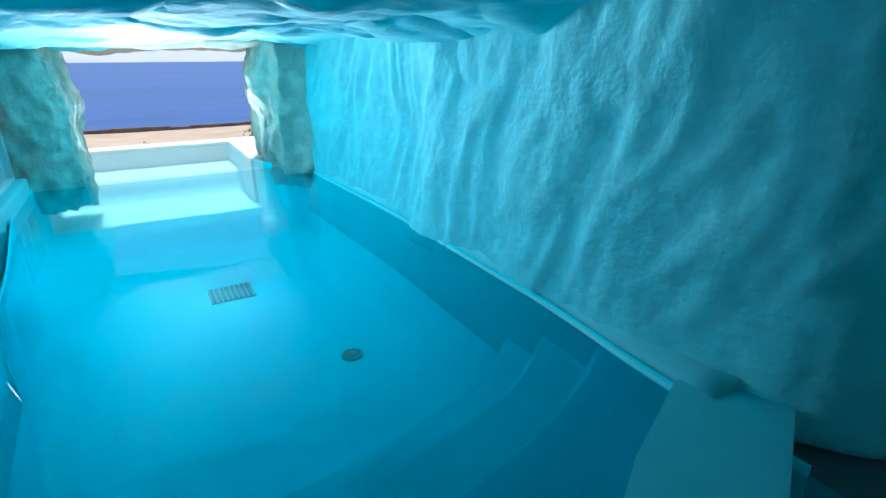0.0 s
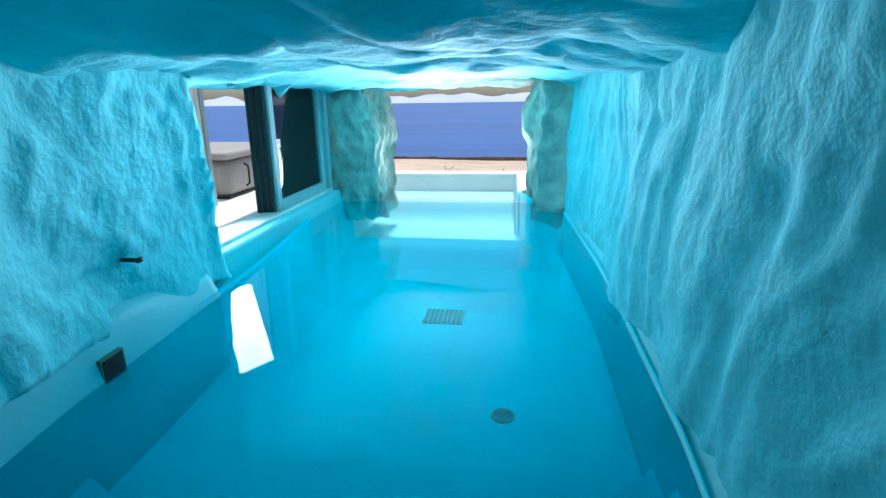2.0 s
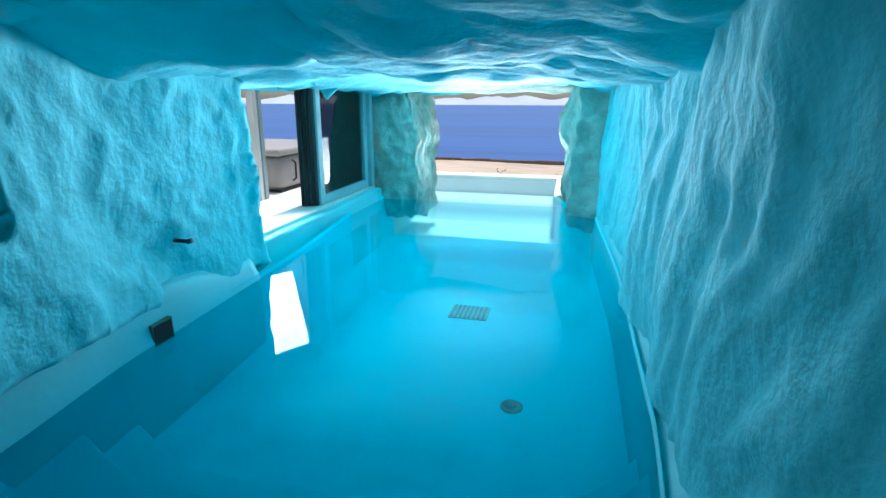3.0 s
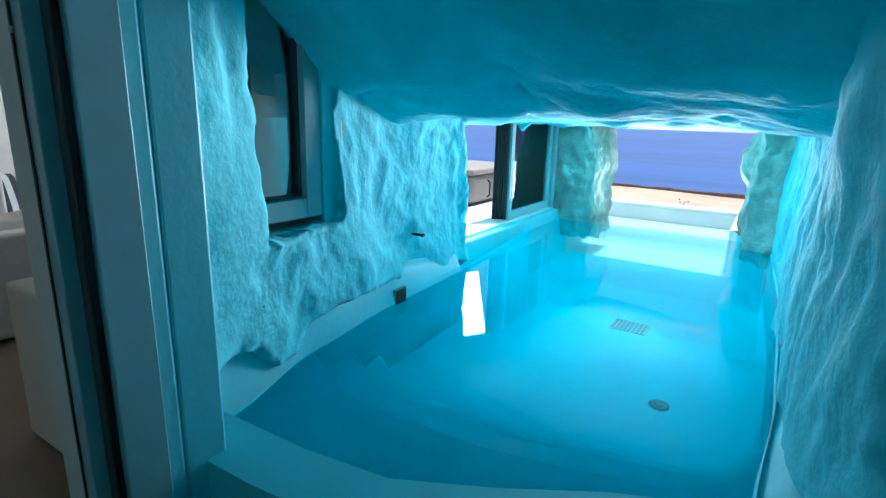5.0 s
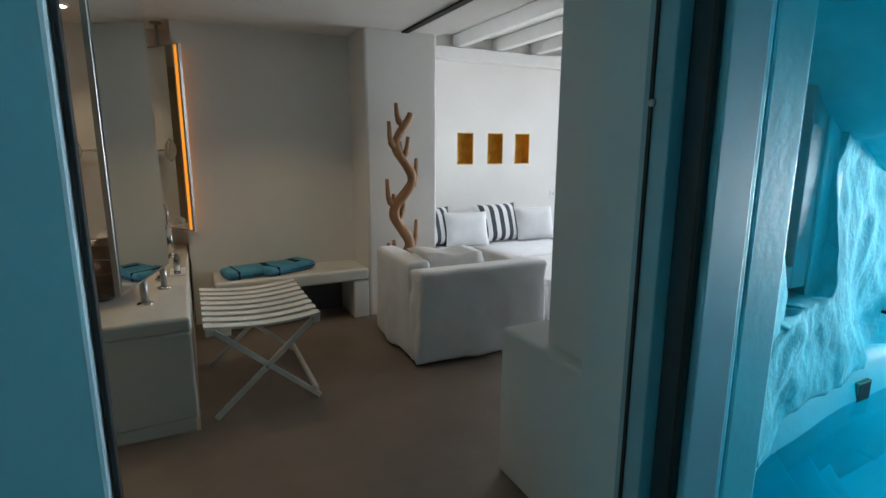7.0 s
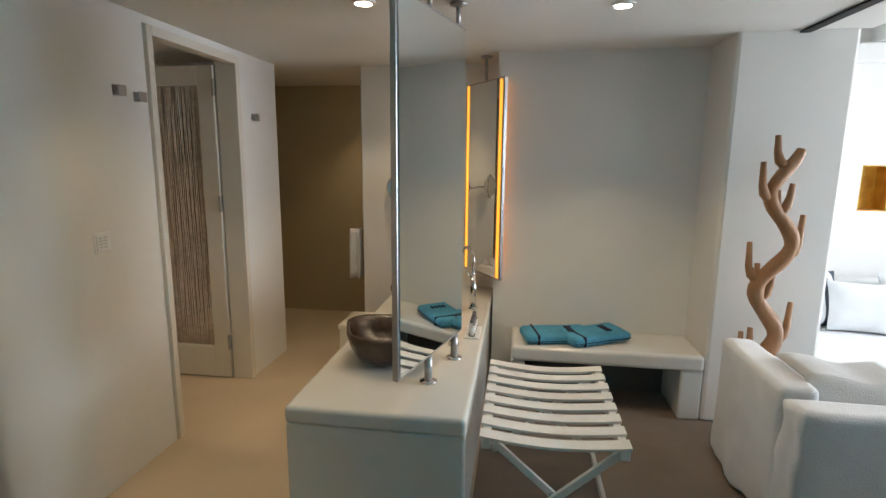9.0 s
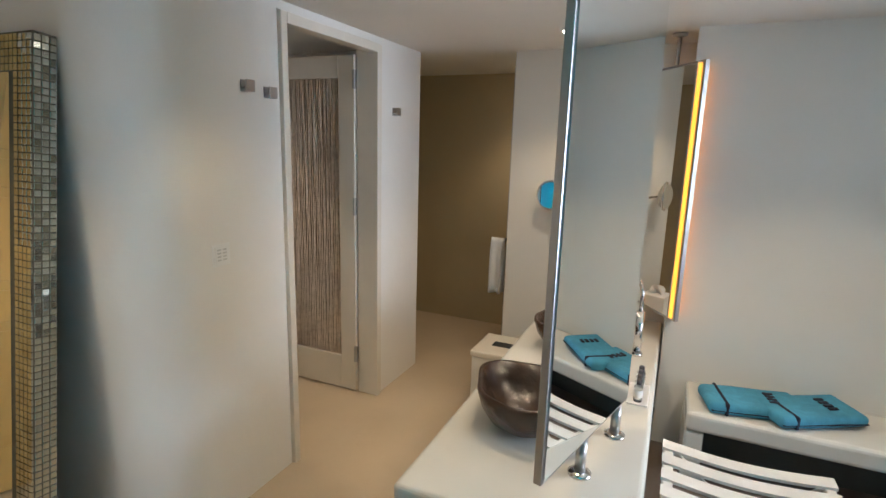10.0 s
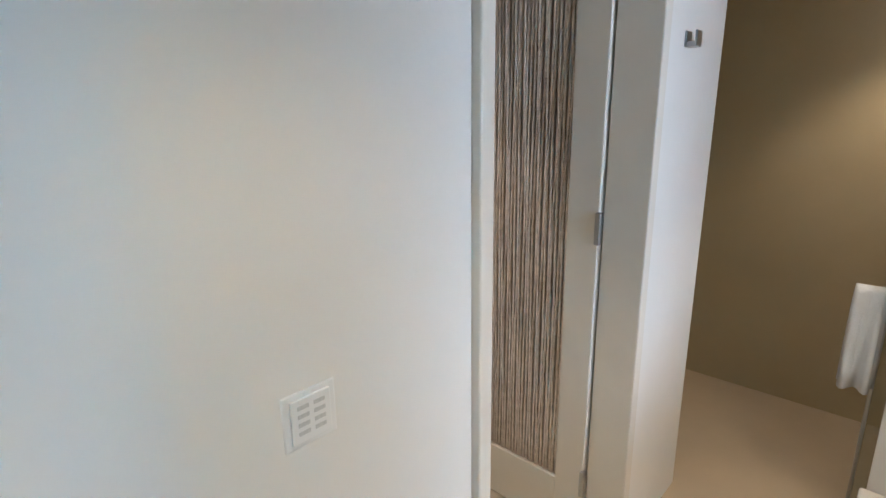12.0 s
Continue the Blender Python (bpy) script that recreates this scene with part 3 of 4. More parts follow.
wall("wall_bench", [(-1.83, -0.49, 0, -1.66, 0.72, CH)], WHITE, "white plastered wall behind the bench")
bm = box(-2.9, 0.70, 0, -1.30, 1.26, CH + 0.4, 0.02)
solo("wall_pillar", bm, WHITE, "white plastered wall pier beside the bench", "wall", "structure")
# niche wall with three real openings
NY = [(2.17, 2.37), (2.55, 2.75), (2.91, 3.11)]
nz0, nz1 = 1.08, 1.42
bxs = [(-2.86, 1.26, 0, -2.71, 4.3, nz0), (-2.86, 1.26, nz1, -2.71, 4.3, 2.55)]
edges = [1.26] + [v for p in NY for v in p] + [4.3]
for a, b in zip(edges[::2], edges[1::2]):
    bxs.append((-2.86, a, nz0, -2.71, b, nz1))
wall("wall_niches", bxs, WHITE, "white plastered wall with three small niches")
for a, b in NY:
    bm = bmesh.new()
    for bb in ((-2.95, a, nz0, -2.87, b, nz1), (-2.862, a, nz0, -2.713, a + 0.008, nz1), (-2.862, b - 0.008, nz0, -2.713, b, nz1), (-2.862, a, nz0, -2.713, b, nz0 + 0.008), (-2.862, a, nz1 - 0.008, -2.713, b, nz1)):
        box(*bb, 0, 1, bm)
    solo("wall_niche", bm, GOLD, "gold-lined niche in the white wall", "niche", "structure", group="gold niches")
wall("wall_east", [(0.10, 1.9, -0.1, 0.22, 4.3, 2.6), (0.10, 1.80, -0.1, 0.97, 1.9, 2.6), (0.90, 0.75, -0.1, 1.0, 1.02, 2.6), (0.90, 1.02, -0.1, 1.0, 1.66, 0.74), (0.90, 1.66, -0.1, 1.0, 1.9, 2.6), (0.90, 1.02, 2.1, 1.0, 1.66, 2.6), (0.95, 0.62, -0.1, 1.56, 0.75, 2.6)], WHITE, "white plastered wall towards the pool cave")
wall("wall_north", [(-2.9, 4.3, -0.1, -2.6, 4.4, 2.6), (0.0, 4.3, -0.1, 0.22, 4.4, 2.6), (-2.6, 4.3, 2.25, 0.0, 4.4, 2.6)], WHITE, "white wall round the living-room front opening")
solo("half_wall", box(0.74, 0.56, 0, 1.299, 0.92, 0.60, 0.018, 3), WHITE, "low white plastered half wall by the door", "half wall", "structure")
bm = bmesh.new()
box(-3.2, -4.4, CH, 1.48, 1.05, CH + 0.12, 0, 1, bm)
box(-2.9, 1.05, 2.40, 0.22, 4.4, 2.5, 0, 1, bm)
box(0.22, 1.05, 2.40, 1.0, 1.9, 2.5, 0, 1, bm)
box(-1.3, 1.05, CH, 1.0, 1.30, 2.5, 0.01, 2, bm)
solo("ceiling", bm, WHITE, "white plastered ceiling, raised over the living room", "ceiling", "structure")
for i in range(6):
    y = 1.62 + 0.48 * i
    solo("ceiling_beam", box(-2.7, y, 2.27, 0.10, y + 0.09, 2.395, 0.008), WHITE_PAINT, "white painted wooden ceiling beam", "beam", "structure", group="ceiling beams")
solo("wall_beam", box(-2.709, 1.27, 2.14, -2.60, 4.29, 2.265, 0.008), WHITE_PAINT, "white painted beam along the niche wall", "beam", "structure")

# bathroom walls
bm = slab_poly([(-0.66, -2.05), (-0.22, -2.05)] + [(-0.22 + 0.26 * math.sin(a), -2.31 + 0.26 * math.cos(a)) for a in [math.pi / 2 * k / 24 for k in range(1, 25)]] + [(0.04, -3.15), (-0.06, -3.15), (-0.06, -2.6), (-0.66, -2.6)], 0, CH)
solo("wall_switch", bm, WHITE, "white plastered wall with a rounded end", "wall", "structure").data.set_sharp_from_angle(angle=radians(30))
for nm, b, lb in (("wall_pier", (-1.95, -2.20, 0, -1.46, -2.05, CH), "white plastered wall pier beside the toilet door"),
                  ("wall_toilet", (-1.95, -4.4, 0, -1.80, -2.2, CH), "white plastered toilet wall"),
                  ("wall_vanity", (-2.20, -1.46, 0, -2.05, -0.40, CH), "white plastered wall behind the vanity"),
                  ("wall_corner", (-2.20, -0.48, 0, -1.72, -0.36, CH), "white plastered corner beside the lit mirror"),
                  ("wall_door_head", (-1.46, -2.16, 2.035, -0.66, -2.05, CH), "white plaster over the toilet door")):
    wall(nm, [b], WHITE, lb)
for nm, b in (("wall_shower_back", (-3.15, -2.9, 0, -3.0, -0.4, CH)), ("wall_shower_side", (-3.0, -2.9, 0, -1.96, -2.7, CH)), ("wall_shower_end", (-3.0, -1.2, 0, -2.21, -1.05, CH))):
    wall(nm, [b], SHOWER, "ochre plastered shower wall")
wall("wall_closing", [(0.08, -3.30, 0, 1.55, -3.15, CH), (1.40, -3.15, 0, 1.55, -1.7, CH), (-2.0, -4.4, 0, 0.2, -4.25, CH), (-0.04, -4.3, 0, 0.08, -3.151, CH)], WHITE, "plain white wall")

# door frame and open door of the toilet
tdoor = thing("door_2", "open cream door with a panel of hanging cords", "door")
tdoor["kind"] = "structure"
part("door_frame", box(-0.70, -2.10, 0, -0.662, -2.03, 2.03, 0.004), CREAM, tdoor)
part("door_frame", box(-1.46, -2.17, 0, -1.415, -2.035, 2.03, 0.004), CREAM, tdoor)
part("door_frame", box(-1.415, -2.10, 1.985, -0.70, -2.03, 2.03, 0.004), CREAM, tdoor)
DX, DT = -1.402, 0.038
part("stile", box(DX - DT, -2.285, 0.008, DX, -2.178, 1.98, 0.004), CREAM, tdoor)
part("stile", box(DX - DT, -2.90, 0.008, DX, -2.79, 1.98, 0.004), CREAM, tdoor)
part("rail", box(DX - DT, -2.79, 0.008, DX, -2.285, 0.22, 0.004), CREAM, tdoor)
part("rail", box(DX - DT, -2.79, 1.86, DX, -2.285, 1.98, 0.004), CREAM, tdoor)
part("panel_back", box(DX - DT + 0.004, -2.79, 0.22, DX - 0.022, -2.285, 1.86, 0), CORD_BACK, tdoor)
for i in range(40):
    y = -2.783 + 0.0126 * i
    ph = random.random() * 6
    pts = [(DX - 0.014 + 0.002 * math.sin(ph + k), y + 0.0035 * math.sin(ph + k * 1.1), 0.222 + 1.636 * k / 9) for k in range(10)]
    part("cord", tube(pts, 0.0058, 5, None, False), ROPE, tdoor, "", True)
for z in (0.20, 1.10, 1.80):
    part("hinge", box(DX - 0.01, -2.186, z, DX + 0.012, -2.168, z + 0.10, 0.004), STEEL, tdoor, "steel hinge")

# ---- bathroom things ----
vc = thing("vanity_counter", "long polished cement vanity counter", "counter")
part("top", box(-2.049, -1.18, 0.47, -0.09, -0.50, 0.538, 0.018, 4), COUNTER, vc)
part("front_panel", box(-2.045, -1.176, 0.06, -0.093, -0.504, 0.4695, 0.01), COUNTER, vc)
part("plinth", box(-2.04, -1.16, 0, -0.10, -0.515, 0.0595, 0.004), COUNTER, vc)


def basin(x, y, seed):
    b = thing("basin", "dark brown river-stone vessel basin", "basin", (x, y, 0.539), seed * 40, "stone basins")
    prof = [(0.10, 0.0), (0.17, 0.035), (0.215, 0.09), (0.235, 0.145), (0.232, 0.158), (0.215, 0.155), (0.19, 0.10), (0.14, 0.045), (0.04, 0.03)]
    part("bowl", lathe(prof, 40, 0, 0, 0.16, seed, 0.88, 0.74), BROWN_STONE, b, "", True)
    part("drain", lathe([(0.028, 0.031), (0.03, 0.036), (0.026, 0.042), (0.008, 0.046)], 20), CHROME, b, "domed chrome drain", True)
    return b


basin(-0.58, -0.92, 1)
basin(-1.36, -0.88, 2)


def tap(x, y, turn):
    t = thing("tap", "tall chrome swan-neck tap", "tap", (x, y, 0.539), turn, "basin taps")
    part("base", lathe([(0.028, 0), (0.028, 0.01), (0.02, 0.02)], 18), CHROME, t, "", True)
    part("body", tube([(0, 0, 0.01), (0, 0, 0.22)], 0.019, 16), CHROME, t, "", True)
    pts = [(0, 0, 0.215)] + [(0.0 + 0.07 - 0.07 * math.cos(a), 0, 0.30 + 0.07 * math.sin(a)) for a in [i * math.pi / 10 for i in range(8)]] + [(0.15, 0, 0.325)]
    part("spout", tube(pts, 0.010, 10), CHROME, t, "", True)
    part("lever", tube([(0, 0.015, 0.20), (-0.02, 0.06, 0.24)], [0.008, 0.006], 8), CHROME, t, "", True)


tap(-1.46, -0.60, 215)
tap(-0.83, -0.64, 215)


def hung_mirror(name, a, b, z0, z1, label, led):
    ax, ay = a
    bx, by = b
    L = math.hypot(bx - ax, by - ay)
    m = thing(name, label, "mirror", ((ax + bx) / 2, (ay + by) / 2, 0), math.degrees(math.atan2(by - ay, bx - ax)))
    h = L / 2
    part("core", box(-h, -0.012, z0, h, 0.012, z1, 0.003), STEEL, m, "brushed steel frame")
    for s in (-1, 1):
        g = 0.014
        w = 0.055 if led else 0.012
        part("mirror_glass", box(-h + w, s * g - 0.0015, z0 + 0.012, h - w, s * g + 0.0015, z1 - 0.012, 0), MIRROR, m)
        if led:
            for e in (-1, 1):
                part("light_strip", box(e * (h - 0.03) - 0.012, s * g - 0.002, z0 + 0.012, e * (h - 0.03) + 0.012, s * g + 0.002, z1 - 0.012, 0), LED, m, "glowing amber light strip")
    for e in ((-0.1, 0.8) if not led else (0,)):
        if not led:
            part("post", tube([(e * h, 0, 0.548), (e * h, 0, z0)], 0.017, 14), STEEL, m, "", True)
            part("post_foot", lathe([(0.036, 0.539), (0.036, 0.546), (0.02, 0.552)], 18, e * h, 0), CHROME, m, "", True)
        part("rod", tube([(e * h, 0, z1), (e * h, 0, CH - 0.01)], 0.010, 10), STEEL, m, "", True)
        part("ceiling_cup", lathe([(0.035, CH - 0.002), (0.035, CH - 0.012), (0.012, CH - 0.02)], 16, e * h, 0), STEEL, m, "", True)
    return m


hung_mirror("hanging_mirror", (-0.11, -0.76), (-0.72, -0.60), 0.655, 1.98, "tall two-sided mirror on steel posts over the counter", False)
hung_mirror("lit_mirror", (-1.60, -0.44), (-1.97, -0.70), 0.69, 1.92, "hanging mirror with glowing amber side strips", True)


def bottle(x, y, seed):
    b = thing("toiletry_bottle", "small clear toiletry bottle with a dark cap", "bottle", (x, y, 0.539), 0, "toiletry bottles")
    part("body", lathe([(0.016, 0), (0.017, 0.01), (0.017, 0.06), (0.009, 0.07)], 14), CLEAR, b, "", True)
    part("cap", lathe([(0.010, 0.070), (0.010, 0.088), (0.008, 0.09)], 12), INK, b, "", True)
    part("label", lathe([(0.0176, 0.018), (0.0176, 0.05)], 14), PLASTIC, b)


tray = solo("tray", box(-1.12, -0.60, 0.539, -0.92, -0.52, 0.546, 0.003), PLASTIC, "small white tray on the counter", "tray")
for k in range(4):
    bottle(-1.09 + 0.047 * k, -0.56, k)
for b in bpy.data.objects:
    if b.name.startswith("toiletry_bottle"):
        b.location.z = 0.547
solo("soap_dish", box(-1.05, -0.98, 0.539, -0.93, -0.86, 0.552, 0.006), PLASTIC, "small white soap dish between the basins", "soap dish")

mm = thing("magnifying_mirror", "round chrome magnifying mirror on a wall arm", "mirror", (-2.049, -0.90, 1.235))
part("wall_plate", tube([(0, 0, 0), (0.018, 0, 0)], 0.045, 24), CHROME, mm, "", True)
part("arm", tube([(0.018, 0, 0), (0.05, -0.02, 0), (0.055, -0.20, 0)], 0.007, 8), CHROME, mm, "", True)
bm = bmesh.new()
bmesh.ops.create_cone(bm, cap_ends=True, segments=36, radius1=0.078, radius2=0.078, depth=0.006)
part("mirror_glass", bm, MIRROR, mm).matrix_basis = pose(0.075, -0.28, 0, 0, 90, 12)
pts = [(0.075 + 0.084 * math.sin(a) * 0.2, -0.28 + 0.084 * math.sin(a), 0.084 * math.cos(a)) for a in [i * math.pi / 18 for i in range(37)]]
part("rim", tube(pts, 0.008, 8), CHROME, mm, "", True)

bn = thing("tissue_bin", "cream lacquered square bin with a slotted lid", "bin", (-1.66, -1.33, 0))
part("body", box(-0.15, -0.14, 0.0, 0.15, 0.14, 0.34, 0.006), CREAM, bn)
lid = part("lid", box(-0.158, -0.148, 0.342, 0.158, 0.148, 0.375, 0.008), CREAM, bn)
part("slot", box(-0.035, -0.06, 0.374, 0.035, 0.06, 0.378, 0.001), BLACK, lid, "dark slot in the lid")
tb = thing("tissue_box", "white tissue box with a tissue pulled up", "tissue box", (-1.88, -0.98, 0.539))
part("box", box(-0.07, -0.07, 0, 0.07, 0.07, 0.13, 0.006), PLASTIC, tb)
bm = bmesh.new()
g = [[bm.verts.new((-0.04 + 0.08 * i / 6, 0.02 * math.sin(i * 1.4 + j), 0.128 + 0.06 * j / 4 * (1 - 0.3 * abs(i - 3) / 3))) for j in range(5)] for i in range(7)]
for i in range(6):
    for j in range(4):
        bm.faces.new((g[i][j], g[i + 1][j], g[i + 1][j + 1], g[i][j + 1]))
part("tissue", bm, LINEN, tb, "", True)

# shower glass with towel
sd = thing("shower_screen", "clear glass shower screen with a steel handle", "shower screen")
part("pane", box(-2.215, -1.50, 0.01, -2.207, -1.462, 2.0, 0.001), CLEAR, sd)
part("edge_strip", box(-2.222, -1.512, 0.01, -2.200, -1.500, 2.0, 0.002), STEEL, sd)
part("handle", tube([(-2.20, -1.50, 0.90), (-2.17, -1.56, 0.90), (-2.17, -1.60, 0.90)], 0.011, 8), STEEL, sd, "", True)
bm = bmesh.new()
g = []
for i in range(9):
    f = i / 8
    row = []
    for j in range(13):
        k = j / 12
        a = -1.2 + 2.4 * k
        row.append(bm.verts.new((-2.16 + 0.025 * math.sin(f * 9) * min(1, abs(a)) + 0.03 * math.copysign(min(1, abs(a) * 2), a), -1.60 + 0.09 * f, 0.915 - max(0, abs(a) - 0.1) * 0.34)))
    g.append(row)
for i in range(8):
    for j in range(12):
        bm.faces.new((g[i][j], g[i + 1][j], g[i + 1][j + 1], g[i][j + 1]))
tw = solo("hand_towel", bm, LINEN, "white hand towel hanging over the shower handle", "towel", "", True)
tw.modifiers.new("thickness", 'SOLIDIFY').thickness = 0.008


def robe_hook(x, y, z):
    h = thing("robe_hook", "square brushed-steel robe hook on the wall", "hook", (x, y, z), 0, "robe hooks")
    part("plate", box(-0.022, 0.0, -0.022, 0.022, 0.006, 0.022, 0.002), STEEL, h)
    part("hook", box(-0.022, 0.006, -0.022, 0.022, 0.034, -0.008, 0.003), STEEL, h)
    part("lip", box(-0.022, 0.028, -0.010, 0.022, 0.034, 0.022, 0.002), STEEL, h)


robe_hook(-0.47, -2.052, 1.715)
robe_hook(-0.59, -2.050, 1.70)
robe_hook(-1.62, -2.049, 1.69)

sw = thing("light_switch", "white square switch panel with printed keys", "switch", (-0.31, -2.056, 1.085))
part("plate", box(-0.043, 0, -0.043, 0.043, 0.008, 0.043, 0.003), PLASTIC, sw)
part("keypad", box(-0.032, 0.008, -0.034, 0.032, 0.012, 0.034, 0.002), PLASTIC, sw)
for k in range(4):
    for q in range(2):
        part("key_mark", box(-0.022 + 0.026 * q, 0.0121, 0.018 - 0.013 * k, -0.004 + 0.026 * q, 0.0128, 0.024 - 0.013 * k, 0), LINEN_GREY, sw)

# mosaic-framed mirror leaning on the wall end: it faces +x, its mosaic side faces the room
mo = thing("floor_mirror", "tall leaning mirror in a silver glass-mosaic frame", "mirror")
mo.matrix_world = pose(0.315, -2.70, 0.0, 0, -6.5, 0)
part("backing", box(-0.07, -0.40, 0.0, 0.0, 0.40, 1.83, 0.003), GROUT, mo)
part("mirror_glass", box(0.0, -0.29, 0.12, 0.005, 0.29, 1.71, 0), MIRROR, mo)
tile = bmesh.new()
box(-0.0098, 0, -0.0098, 0.0098, 0.005, 0.0098, 0.0012, 1, tile)
tile_me = mesh_of("tile", tile, MOSAIC)
tilts = np.random.RandomState(4)


def mosaic_tile(x, y, z, turn):
    o = new("tile", tile_me)
    o.parent = mo
    o.matrix_basis = pose(x, y, z, tilts.uniform(-4, 4), 0, turn + tilts.uniform(-4, 4))


rest = bmesh.new()
for zi in range(82):
    z = 0.014 + 0.0222 * zi
    for k in range(3):
        if zi > 12:
            mosaic_tile(-0.058 + 0.0225 * k, 0.3985, z, 0)
    for k in range(36):
        y = -0.389 + 0.02222 * k
        if not (abs(y) > 0.30 or z < 0.11 or z > 1.72):
            continue
        if zi > 52 and y > 0.33:
            mosaic_tile(-0.0015, y, z, -90)
        else:
            box(-0.001, y - 0.0097, z - 0.0097, 0.0045, y + 0.0097, z + 0.0097, 0, 1, rest)
part("mosaic_rest", rest, MOSAIC, mo)["kind"] = "stuff"

# honey-coloured panelled door of the passage, seen in that mirror
pd = thing("door_3", "honey-coloured panelled wooden door, closed", "door")
pd["kind"] = "structure"
part("leaf", box(0.30, -3.148, 0.01, 1.28, -3.118, 2.02, 0.004), HONEY, pd)
for x0, x1 in ((0.30, 0.42), (0.73, 0.85), (1.16, 1.28)):
    part("stile", box(x0, -3.117, 0.01, x1, -3.104, 2.02, 0.004), HONEY, pd)
for z0, z1 in ((0.01, 0.22), (0.78, 0.92), (1.36, 1.48), (1.88, 2.02)):
    for x0, x1 in ((0.421, 0.729), (0.851, 1.159)):
        part("rail", box(x0, -3.117, z0, x1, -3.106, z1, 0.004), HONEY, pd)
for z0, z1 in ((0.26, 0.74), (0.96, 1.32), (1.52, 1.84)):
    for x0, x1 in ((0.455, 0.695), (0.885, 1.125)):
        part("panel", box(x0, -3.117, z0, x1, -3.108, z1, 0.008), HONEY, pd)

# bench, towels, luggage rack
be = thing("bench", "built-in white plastered bench with an open shelf below", "bench")
part("top", box(-1.66, -0.36, 0.29, -1.29, 0.698, 0.38, 0.02, 3), COUNTER, be)
part("end_panel", box(-1.655, 0.58, 0.0, -1.30, 0.698, 0.288, 0.012), COUNTER, be)
part("end_panel", box(-1.655, -0.36, 0.0, -1.30, -0.28, 0.288, 0.012), COUNTER, be)
# dark sheet paints the shade under the bench top
part("back_panel", box(-1.66, -0.28, 0.0, -1.64, 0.58, 0.288, 0), RECESS_SHADE, be)


def beach_towel(x, y, z, turn, name_label):
    t = thing("beach_towel", name_label, "towel", (x, y, z), turn, "beach towels")
    bm = box(-0.11, -0.20, 0, 0.11, 0.20, 0.055, 0.026, 4)
    bmesh.ops.subdivide_edges(bm, edges=bm.edges[:], cuts=2, use_grid_fill=True)
    for v in bm.verts:
        v.co.z += 0.006 * noise.noise(v.co * 14)
        v.co.x += 0.006 * noise.noise(v.co * 9 + Vector((4, 1, 2)))
    part("roll", bm, BLUE_TERRY, t, "", True)
    # navy strip paints the dark of the fold
    part("fold", box(-0.112, -0.19, 0.018, 0.113, 0.19, 0.024, 0.003), NAVY, t, "crease shade put in as a navy strip")
    part("hem", box(-0.113, -0.135, -0.001, 0.114, -0.118, 0.0585, 0.02, 3), NAVY, t, "navy band")
    for k in range(4):
        part("lettering", box(-0.05 + 0.028 * k, 0.06, 0.0555, -0.034 + 0.028 * k, 0.10, 0.0625, 0.001), NAVY, t, "unreadable embroidered letters")


beach_towel(-1.46, -0.10, 0.381, 12, "rolled turquoise beach towel with navy band on the bench")
beach_towel(-1.48, 0.12, 0.385, 28, "rolled turquoise beach towel with embroidered letters")

rk = thing("luggage_rack", "folding white wooden luggage rack with slatted top", "luggage rack")
RX0, RX1, RY0, RY1, RZ = -0.80, -0.14, -0.45, 0.06, 0.47
for s, x in ((0, RX1), (1, RX0)):
    part("leg", tube([(x, RY0 + 0.02, 0.015), (x, RY1 - 0.01, RZ - 0.02)], 0.017, 4), WOOD_WHITE, rk)
    part("leg", tube([(x - 0.035, RY1, 0.015), (x - 0.035, RY0 + 0.01, RZ - 0.02)], 0.017, 4), WOOD_WHITE, rk)
    part("bolt", tube([(x + 0.02, (RY0 + RY1) / 2, RZ / 2), (x - 0.055, (RY0 + RY1) / 2, RZ / 2)], 0.007, 8), STEEL, rk)
for y in (RY0 + 0.0, RY1 - 0.03):
    part("side_rail", box(RX0 - 0.05, y, RZ - 0.045, RX1 + 0.03, y + 0.032, RZ - 0.005, 0.005), WOOD_WHITE, rk)
part("stretcher", box(RX0 - 0.03, RY1 - 0.03, 0.05, RX1, RY1 - 0.01, 0.08, 0.004), WOOD_WHITE, rk)
for i in range(8):
    x = RX0 - 0.03 + 0.095 * i
    bm = bmesh.new()
    prev = None
    for k in range(13):
        y = RY0 - 0.005 + (RY1 - RY0 + 0.01) * k / 12
        z = RZ - 0.004 - 0.022 * math.sin(math.pi * k / 12)
        row = [bm.verts.new(q) for q in ((x, y, z), (x + 0.058, y, z), (x + 0.058, y, z + 0.011), (x, y, z + 0.011))]
        if prev:
            for a in range(4):
                bm.faces.new((prev[a], prev[(a + 1) % 4], row[(a + 1) % 4], row[a]))
        else:
            bm.faces.new(row)
        prev = row
    bm.faces.new(prev)
    part("slat", bm, WOOD_WHITE, rk)

# driftwood
dw = thing("driftwood_sculpture", "tall twisting honey-brown driftwood trunk", "sculpture", (-1.15, 0.90, 0))
pts, rad = [], []
for i in range(49):
    f = i / 48
    z = 1.50 * f
    sway = 0.062 * math.sin(z * 13.2 + 0.4) * (0.5 + 0.5 * min(1, f * 3))
    pts.append((0.02 * math.sin(z * 7), sway + 0.03 * f, z))
    rad.append(0.046 * (1 - 0.38 * f) * (1 + 0.07 * math.sin(i * 1.3)))
rad[-1] *= 0.75
part("trunk", tube(pts, rad, 16), WOOD, dw, "", True)
part("foot", lathe([(0.15, 0), (0.13, 0.025), (0.07, 0.06), (0.05, 0.1)], 24, 0.02, -0.04, 0.5, 3), WOOD, dw, "", True)
